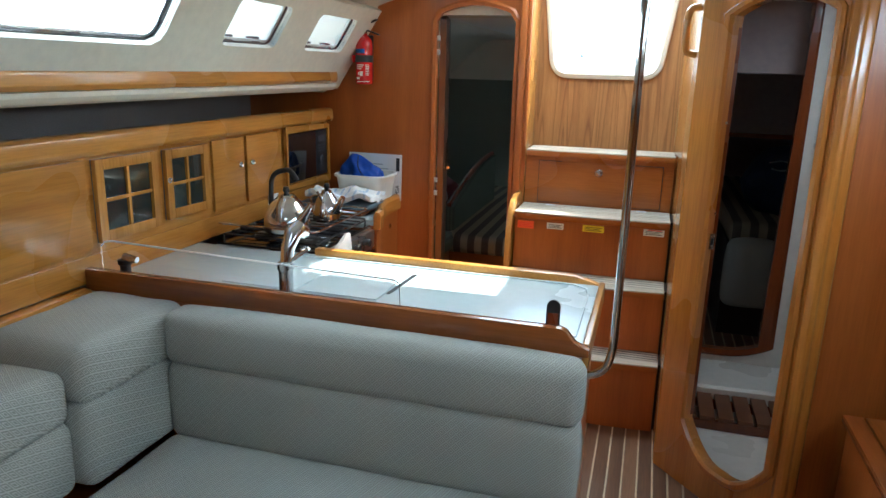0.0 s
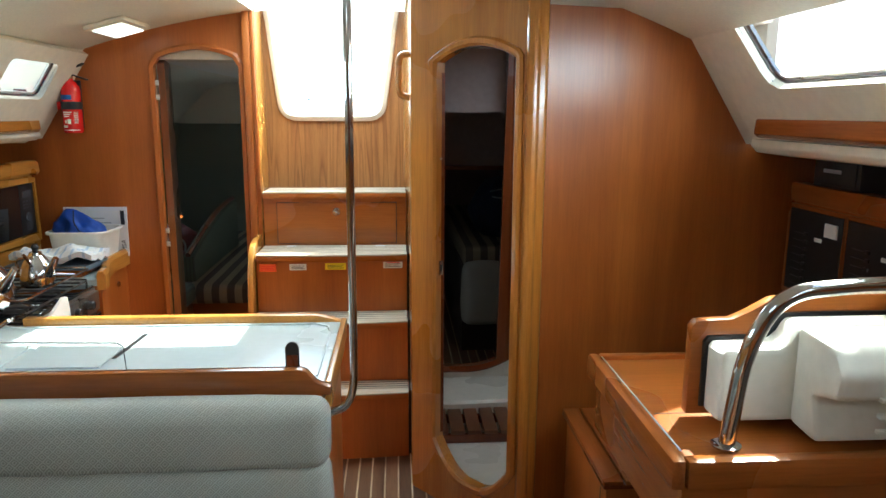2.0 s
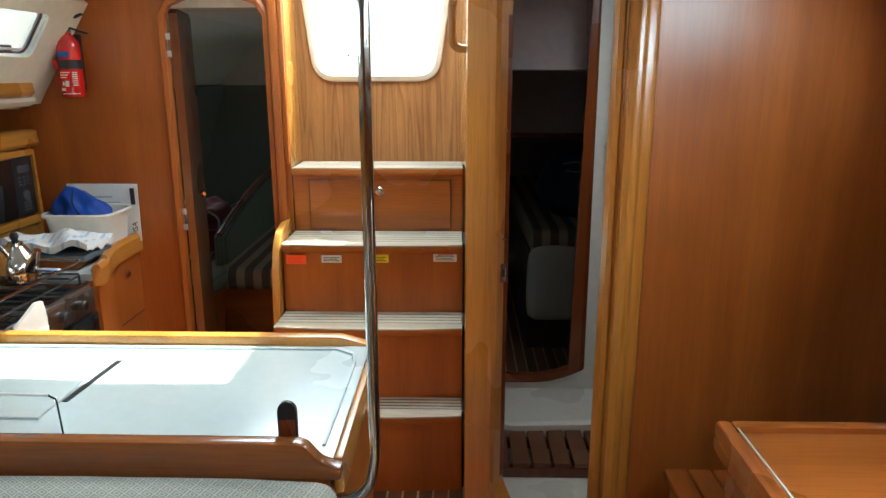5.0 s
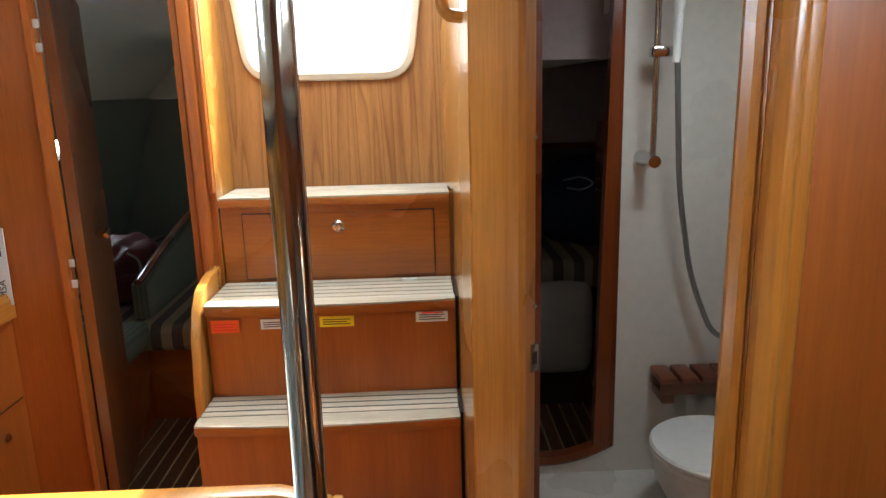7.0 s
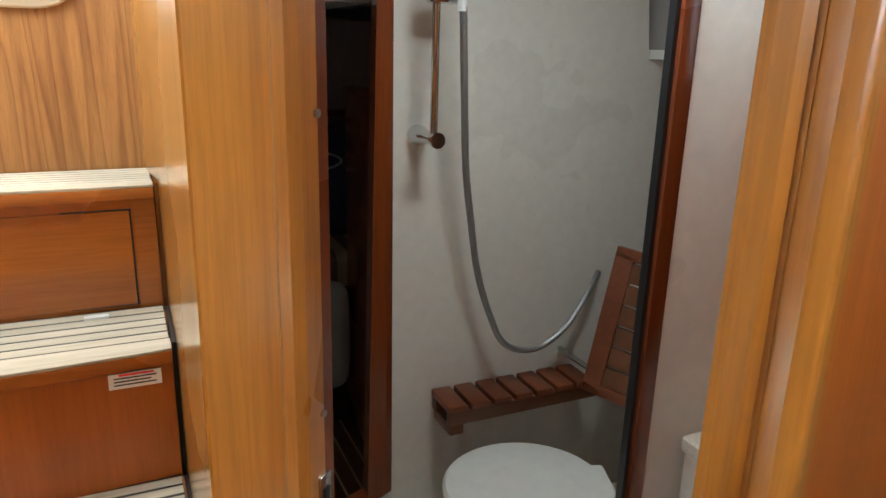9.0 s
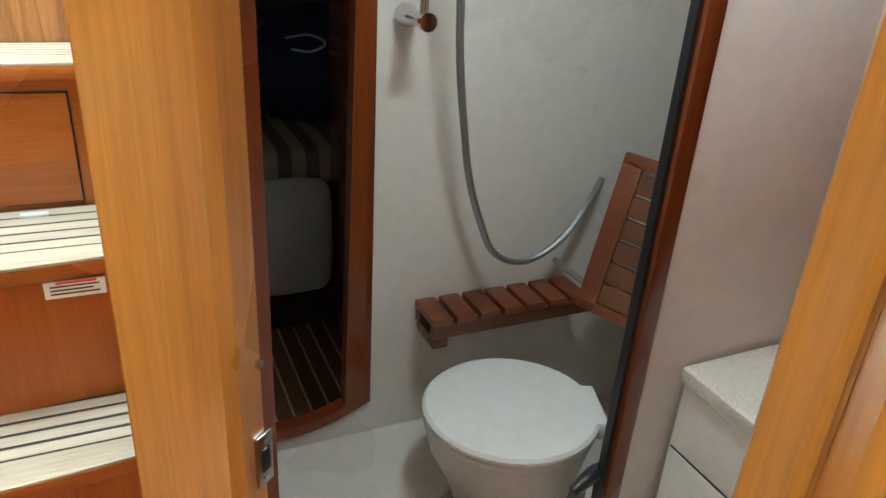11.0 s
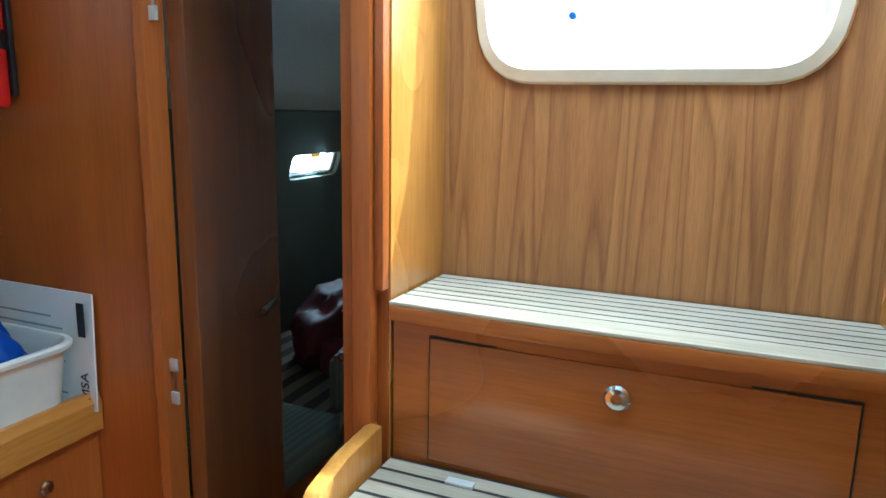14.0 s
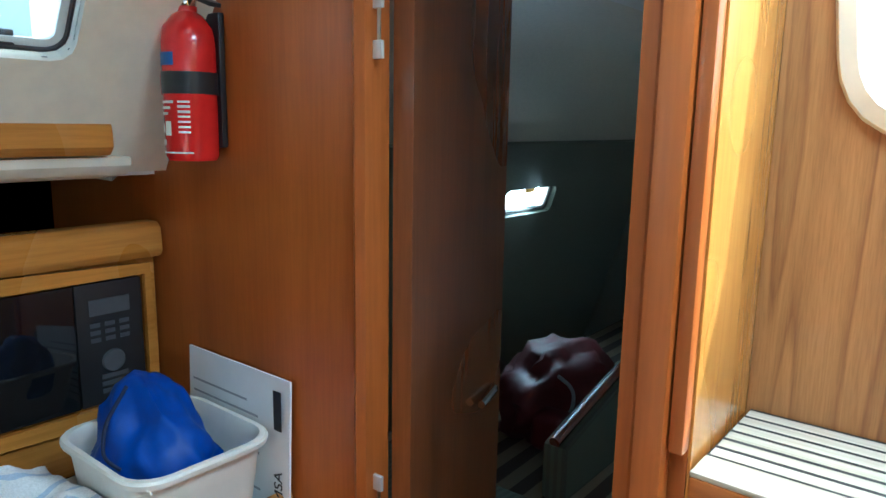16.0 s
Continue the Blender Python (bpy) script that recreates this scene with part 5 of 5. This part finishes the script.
for zz in (1.576, 0.885):
    hg = thing("door_hinge", (-0.764, 3.235, zz), "small steel door hinge with two plates", "hinge", "hinges of the cabin door")
    for dz in (0.035, -0.030):
        part("plate", box(-0.763, 3.228, zz + dz - 0.012, -0.745, 3.234, zz + dz + 0.012, 0.001), SATIN, hg)
    part("knuckle", tube([(-0.764, 3.240, zz - 0.03), (-0.764, 3.240, zz + 0.035)], 0.005, 8), BRUSHED, hg)

cab_open = rounded(4.73, 5.11, 0.085, 0.200, 0.03)
CB_LOW, CB_H = Vector((-1.62, 0, 1.02)), Vector((0.12, 0, 0.38))
solid("wall_aft_cabin_port", wall(tuple(CB_LOW), (0, 1, 0), CB_H, 0.03, 3.27, 6.0, lambda s: -1.05, lambda s: 0.385, [cab_open]), SHADED_LINER, "green-grey lined hull side, darkened for shade", "wall", kind="structure")
window_unit("window_6", cab_open, CB_LOW, CB_H, 1, "small port light with black catches in the aft cabin", 2)
bunk = thing("bunk", (-0.8, 4.8, 0), "bunk with a striped cover in the aft cabin", "bunk")
part("base", box(-1.56, 4.05, 0.0, -0.345, 5.98, 0.34), CHERRY_X, bunk)
part("mattress", cushion(-1.56, 3.98, 0.34, -0.345, 5.98, 0.46, 0.035), BEDDING, bunk)
seat2 = thing("upholstered_stool", (-1.2, 3.85, 0), "small green upholstered stool beside the bunk", "stool")
part("base", box(-1.56, 3.62, 0.0, -0.90, 4.04, 0.36), CHERRY_X, seat2)
part("cushion", cushion(-1.56, 3.60, 0.36, -0.86, 4.045, 0.47, 0.04), GREEN_CLOTH, seat2)
br = thing("curved_bolster", (-0.92, 4.6, 0.46), "green striped curved bolster with a dark wooden edge", "bolster")
arcp = [(4.06, 0.462), (4.06, 0.62)] + [(4.06 + 1.2 * i / 10, 0.62 + 0.20 * math.sin(math.pi / 2 * i / 10)) for i in range(1, 11)] + [(5.26, 0.462)]
part("pad", prism(arcp, -0.95, -0.88, "x", 0.012), GREEN_CLOTH, br)
part("edge", tube([(-0.915, y, z + 0.008) for y, z in arcp[1:-1]], 0.016, 10), CHERRY_DARK, br)
rb = bmesh.new()
bmesh.ops.create_icosphere(rb, subdivisions=4, radius=1)
for v in rb.verts:
    f = 1 + 0.30 * noise.noise(v.co * 1.9 + Vector((3, 1, 2))) + 0.14 * noise.noise(v.co * 5)
    v.co = Vector((v.co.x * f * 0.17, v.co.y * f * 0.26, max(-0.75, v.co.z * f) * 0.17))
moved(rb, Matrix.Translation((-1.15, 4.50, 0.575)))
rbag = solid("red_bag", rb, RED_CLOTH, "crumpled dark red bag on the bunk", "bag", smooth=60)
part("strap", tube(bend([(-1.06, 4.33, 0.70), (-1.02, 4.36, 0.66), (-1.01, 4.34, 0.60), (-1.05, 4.31, 0.54)], 0.03), 0.006, 8), GREY_INK, rbag)
part("pocket", cushion(-1.10, 4.24, 0.49, -0.99, 4.33, 0.60, 0.02), RED_CLOTH, rbag)

tag = thing("port_light_tag", (-1.56, 4.88, 1.2), "yellow sticker on the small port light", "sticker")
part("sticker", moved(box(-0.002, -0.035, -0.018, 0.002, 0.035, 0.018), Matrix.Translation(CB_LOW + CB_H.normalized() * 0.190 + Vector((0.020, 4.91, 0))) @ Matrix.Rotation(math.atan2(0.12, 0.38), 4, "Y")), YELLOW_TAG, tag)

# ---- head compartment ----
inner = (0.50, 0.915, lambda s: 0.165 + 0.06 * (max(0, s - 0.70) / 0.215) ** 2, lambda s: 1.825 - 0.03 * ((s - 0.71) / 0.205) ** 2)
HB = 3.265
solid("wall_head_aft", wall((0, HB, 0), (1, 0, 0), UP, -0.03, 0.435, 1.90, lambda s: 0.0, lambda s: 1.86 if s < 1.655 else 1.37, [inner]), HEAD_CREAM, "cream moulded aft wall of the head with an arched opening", "wall", kind="structure")
solid("trim_head_inner_opening", moulding(loop_of(inner, (0, HB, 0), (1, 0, 0), UP, 22), (0, -1, 0), [(-0.030, -0.03), (0.004, -0.03), (0.004, 0.006), (-0.006, 0.014), (-0.030, 0.010)], True), CHERRY_DARK, "dark red-brown frame of the inner opening", "trim", kind="structure")
solid("wall_head_inboard", box(0.433, 2.50, 0.0, 0.445, 3.264, 1.86), HEAD_CREAM, "cream moulded side of the head", "wall", kind="structure")
pan = solid("floor_head", prism([(0.446, 2.465), (0.790, 2.080), (0.88, 2.125), (1.895, 2.385), (1.895, 3.264), (0.446, 3.264)], 0.0, 0.045, "z", bm=prism([(0.446, 3.264), (0.446, 2.96), (0.60, 2.93), (0.95, 2.95), (1.10, 3.02), (1.10, 3.264)], 0.045, 0.14, "z", 0.03, seg=3)), HEAD_CREAM, "cream moulded shower tray", "floor", kind="structure")
drain = thing("shower_drain", (0.63, 2.37, 0.045), "round steel drain grating in the shower tray", "drain")
part("ring", lathe([(0.040, 0), (0.040, 0.002), (0.034, 0.003)], (0.63, 2.36, 0.0455), 24), BRUSHED, drain)
for i in range(7):
    a = 2 * math.pi * i / 7
    part("hole", lathe([(0.005, 0), (0.005, 0.0008)], (0.63 + 0.022 * math.cos(a), 2.36 + 0.022 * math.sin(a), 0.0487), 8), BLACK, drain)
grate = thing("shower_grating", (0.72, 2.8, 0.045), "dark wet teak grating on the shower floor", "grating")
part("batten", box(0.50, 2.70, 0.046, 1.02, 2.725, 0.085, 0.003), CHERRY_DARK, grate)
part("batten", box(0.50, 2.90, 0.046, 1.02, 2.925, 0.085, 0.003), CHERRY_DARK, grate)
for i in range(7):
    part("slat", box(0.505 + 0.074 * i, 2.70, 0.0855, 0.567 + 0.074 * i, 2.945, 0.105, 0.004), TEAK_DARK, grate)

wc = thing("toilet", (1.14, 2.93, 0.045), "white marine toilet with a closed lid", "toilet")
def oval(cx, cy, a, b, n=28):
    return [(cx + a * math.cos(2 * math.pi * i / n), cy + b * math.sin(2 * math.pi * i / n)) for i in range(n)]


def loft(rings, bm=None):
    bm2 = bmesh.new()
    rs = [[bm2.verts.new(p) for p in r] for r in rings]
    n = len(rs[0])
    for u, v in zip(rs, rs[1:]):
        for j in range(n):
            bm2.faces.new((u[j], u[(j + 1) % n], v[(j + 1) % n], v[j]))
    bm2.faces.new(rs[0])
    bm2.faces.new(rs[-1])
    return merge(bm, bm2)


TX, TY = 1.135, 2.925
TM = Matrix.Translation((TX, TY, 0)) @ Matrix.Rotation(radians(-20), 4, "Z")
part("bowl", moved(loft([[(x, y, z) for x, y in oval(0.02 * (1 - k), 0, a, b)] for a, b, z, k in ((0.13, 0.12, 0.045, 0), (0.125, 0.115, 0.12, 0), (0.15, 0.14, 0.22, 0.4), (0.178, 0.168, 0.30, 1), (0.188, 0.178, 0.352, 1), (0.184, 0.174, 0.365, 1))]), TM), WHITE, wc)
part("seat", moved(loft([[(x, y, z) for x, y in oval(0, 0, a, b)] for a, b, z in ((0.185, 0.172, 0.3655), (0.195, 0.182, 0.370), (0.195, 0.182, 0.382), (0.188, 0.175, 0.387))]), TM), WHITE, wc)
part("lid", moved(loft([[(x, y, z) for x, y in oval(0, 0, a, b, 40)] for a, b, z in ((0.188, 0.176, 0.3875), (0.197, 0.185, 0.391), (0.197, 0.185, 0.398), (0.190, 0.178, 0.405), (0.15, 0.14, 0.4095), (0.05, 0.05, 0.411))]), TM), WHITE, wc)
part("hinge_block", moved(box(0.15, -0.07, 0.362, 0.205, 0.07, 0.407, 0.008), TM), WHITE, wc)
ph = thing("toilet_pump", (1.19, 2.66, 0.05), "black pump handle of the marine toilet", "pump")
part("shaft", tube([(1.17, 2.665, 0.045), (1.17, 2.665, 0.40)], 0.008, 10), STEEL, ph)
part("body", lathe([(0.03, 0), (0.03, 0.20), (0.02, 0.22)], (1.17, 2.665, 0.046), 18), WHITE, ph)
part("handle", tube([(1.115, 2.65, 0.405), (1.14, 2.655, 0.415), (1.17, 2.665, 0.418), (1.20, 2.675, 0.415), (1.225, 2.68, 0.405)], [0.010, 0.014, 0.016, 0.014, 0.010], 12), BLACK, ph)

bench = thing("folding_seat", (1.25, 3.15, 0.5), "red-brown slatted teak shelf on the head wall", "slatted shelf")
part("front_rail", box(1.039, 3.152, 0.450, 1.50, 3.170, 0.490, 0.004), TEAK_DARK, bench)
part("back_rail", box(1.039, 3.235, 0.450, 1.50, 3.262, 0.490, 0.004), TEAK_DARK, bench)
part("end_block", box(1.044, 3.157, 0.420, 1.084, 3.262, 0.451, 0.004), TEAK_DARK, bench)
RB = wood("red_teak", (0.16, 0.04, 0.016), (0.25, 0.07, 0.025), "y", 0.4, 0.05)
for i in range(7):
    part("slat", box(1.034 + 0.065 * i, 3.143, 0.4905, 1.087 + 0.065 * i, 3.258, 0.510, 0.005), RB, bench)
rack = thing("slatted_backrest", (1.42, 3.05, 0.52), "red-brown slatted teak rack hinged up beside the shelf", "rack")
RM = Matrix.Translation((1.42, 3.05, 0.52)) @ Matrix.Rotation(radians(11), 4, "Y") @ Matrix.Rotation(radians(30), 4, "Z")
for y in (-0.30, 0.02):
    part("stile", moved(box(-0.012, y - 0.025, 0.0, 0.012, y + 0.025, 0.38, 0.004), RM), RB, rack)
for i in range(6):
    part("slat", moved(box(-0.009, -0.275, 0.03 + 0.056 * i, 0.009, -0.005, 0.080 + 0.056 * i, 0.004), RM), TEAK_DARK, rack)

part("rail", moved(box(-0.012, -0.325, 0.0, 0.012, 0.045, 0.028, 0.004), RM), RB, rack)
part("rail", moved(box(-0.012, -0.325, 0.365, 0.012, 0.045, 0.395, 0.004), RM), RB, rack)
part("bracket", tube([(1.44, 3.07, 0.56), (1.44, 3.264, 0.56)], 0.008, 8), BRUSHED, rack)
shower = thing("shower_set", (0.97, 3.2, 1.2), "chrome shower rail with a hand shower and grey hose", "shower")
part("rail", tube([(0.985, 3.170, 1.185), (0.985, 3.170, 1.85)], 0.009, 12), STEEL, shower)
part("lower_mount", lathe([(0.024, 0), (0.024, 0.02), (0.018, 0.045), (0.013, 0.08), (0.013, 0.108), (0.018, 0.112), (0.018, 0.126)], (0.982, 3.264, 1.185), 18, axis="y"), STEEL, shower)
part("slider", box(0.965, 3.135, 1.475, 1.035, 3.187, 1.505, 0.008), STEEL, shower)
part("hand_shower", tube([(1.026, 3.130, 1.46), (1.026, 3.125, 1.60), (1.022, 3.105, 1.70)], [0.010, 0.013, 0.028], 12), WHITE, shower)
part("hose", tube(bend([(1.030, 3.131, 1.47), (1.066, 3.165, 1.10), (1.124, 3.19, 0.82), (1.202, 3.19, 0.635), (1.30, 3.19, 0.60), (1.40, 3.19, 0.65), (1.49, 3.22, 0.74), (1.55, 3.262, 0.78)], 0.09, 8), 0.0085, 10), HOSE, shower)

parti = thing("shower_partition", (1.5, 2.68, 0), "cream partition with a red-brown edge and black seal", "partition")
part("panel", box(1.222, 2.642, 0.046, 1.655, 2.667, 1.80, 0.002), HEAD_CREAM, parti)
part("edge", box(1.185, 2.636, 0.046, 1.221, 2.673, 1.80, 0.006), CHERRY_DARK, parti)
part("seal", box(1.176, 2.646, 0.046, 1.1845, 2.663, 1.80), BLACK, parti)
vanity = thing("vanity_unit", (1.4, 2.4, 0.046), "cream washbasin cabinet with a speckled top and drawers", "cabinet")
part("body", box(1.318, 2.33, 0.046, 1.89, 2.635, 0.623), HEAD_CREAM, vanity)
part("worktop", box(1.298, 2.325, 0.624, 1.89, 2.635, 0.660, 0.012, 3), plain("speckled_top", (0.62, 0.56, 0.48), 0.35, var=0.15, scale=260), vanity, "speckled beige top with a rounded edge")
part("drawer_front", box(1.311, 2.345, 0.480, 1.3175, 2.630, 0.618, 0.002), HEAD_CREAM, vanity)
part("drawer_front", box(1.311, 2.345, 0.10, 1.3175, 2.630, 0.472, 0.002), HEAD_CREAM, vanity)
part("gap", box(1.3140, 2.345, 0.473, 1.3177, 2.630, 0.479), BLACK, vanity)
solid("head_shelf", box(1.62, 2.34, 1.12, 1.89, 2.66, 1.15, 0.006), CHERRY, "varnished wooden shelf over the washbasin", "shelf")

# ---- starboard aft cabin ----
sb = thing("starboard_bunk", (1.2, 4.8, 0), "bunk seen through the head, its base coloured for shade", "bunk")
# base darkened in its colour, as the cabin lies in shade
part("base", box(0.75, 4.05, 0.0, 1.89, 5.98, 0.55), SHADED_WOOD, sb)
part("mattress", cushion(0.75, 4.0, 0.55, 1.89, 5.98, 0.68, 0.035), BEDDING, sb)
solid("starboard_shelf", box(0.47, 4.585, 1.10, 1.65, 4.66, 1.128, 0.006), CHERRY_DARK, "red-brown wooden shelf edge in the aft cabin", "shelf")
solid("wall_aft_cabin_starboard", box(0.455, 4.60, 1.129, 1.655, 4.65, 1.4845), MAUVE, "mauve lined wall of the aft cabin", "wall", kind="structure")
post = thing("cabin_door_edge", (1.04, 3.75, 0), "dark red-brown door standing open in the aft cabin", "door")
part("leaf", box(1.020, 3.62, 0.05, 1.046, 3.98, 1.235, 0.004), CHERRY_DARK, post)
part("top_edge", box(1.012, 3.615, 1.2355, 1.054, 3.985, 1.262, 0.006), CHERRY_DARK, post)
nb = bmesh.new()
bmesh.ops.create_icosphere(nb, subdivisions=3, radius=1)
for v in nb.verts:
    f = 1 + 0.25 * noise.noise(v.co * 1.6 + Vector((7, 0, 1)))
    v.co = Vector((v.co.x * f * 0.30, v.co.y * f * 0.2, max(-0.8, v.co.z * f) * 0.25))
moved(nb, Matrix.Translation((1.15, 4.35, 0.87)))
nbag = solid("navy_bag", nb, NAVY, "dark navy bag with a pale cord lying on the bunk", "bag", smooth=60)
part("cord", tube(bend([(0.93, 4.17, 1.00), (1.0, 4.13, 1.02), (1.06, 4.12, 0.99), (1.0, 4.12, 0.96), (0.94, 4.14, 0.97)], 0.03), 0.004, 6), GREY_INK, nbag)
wp = solid("white_pillow", cushion(0.74, 3.88, 0.22, 1.0, 3.97, 0.60, 0.04), SOFA, "pale cushion standing against the bunk", "pillow")

# ---- floor planks, last ----
plank = finish("plank", box(0, 0, -0.0055, 0.0475, 8.38, 0.0, 0.001, 1), FLOOR_WOOD)
strip = finish("holly_strip", box(0, 0, -0.0055, 0.0062, 8.38, -0.0002), HOLLY)
for i in range(44):
    x = -1.30 + 0.055 * i
    for nm, me, dx in (("plank", plank, 0.0), ("holly_strip", strip, 0.0482)):
        ob = new(nm, me)
        ob.parent = floor
        ob.location = (x + dx, -2.39, 0)
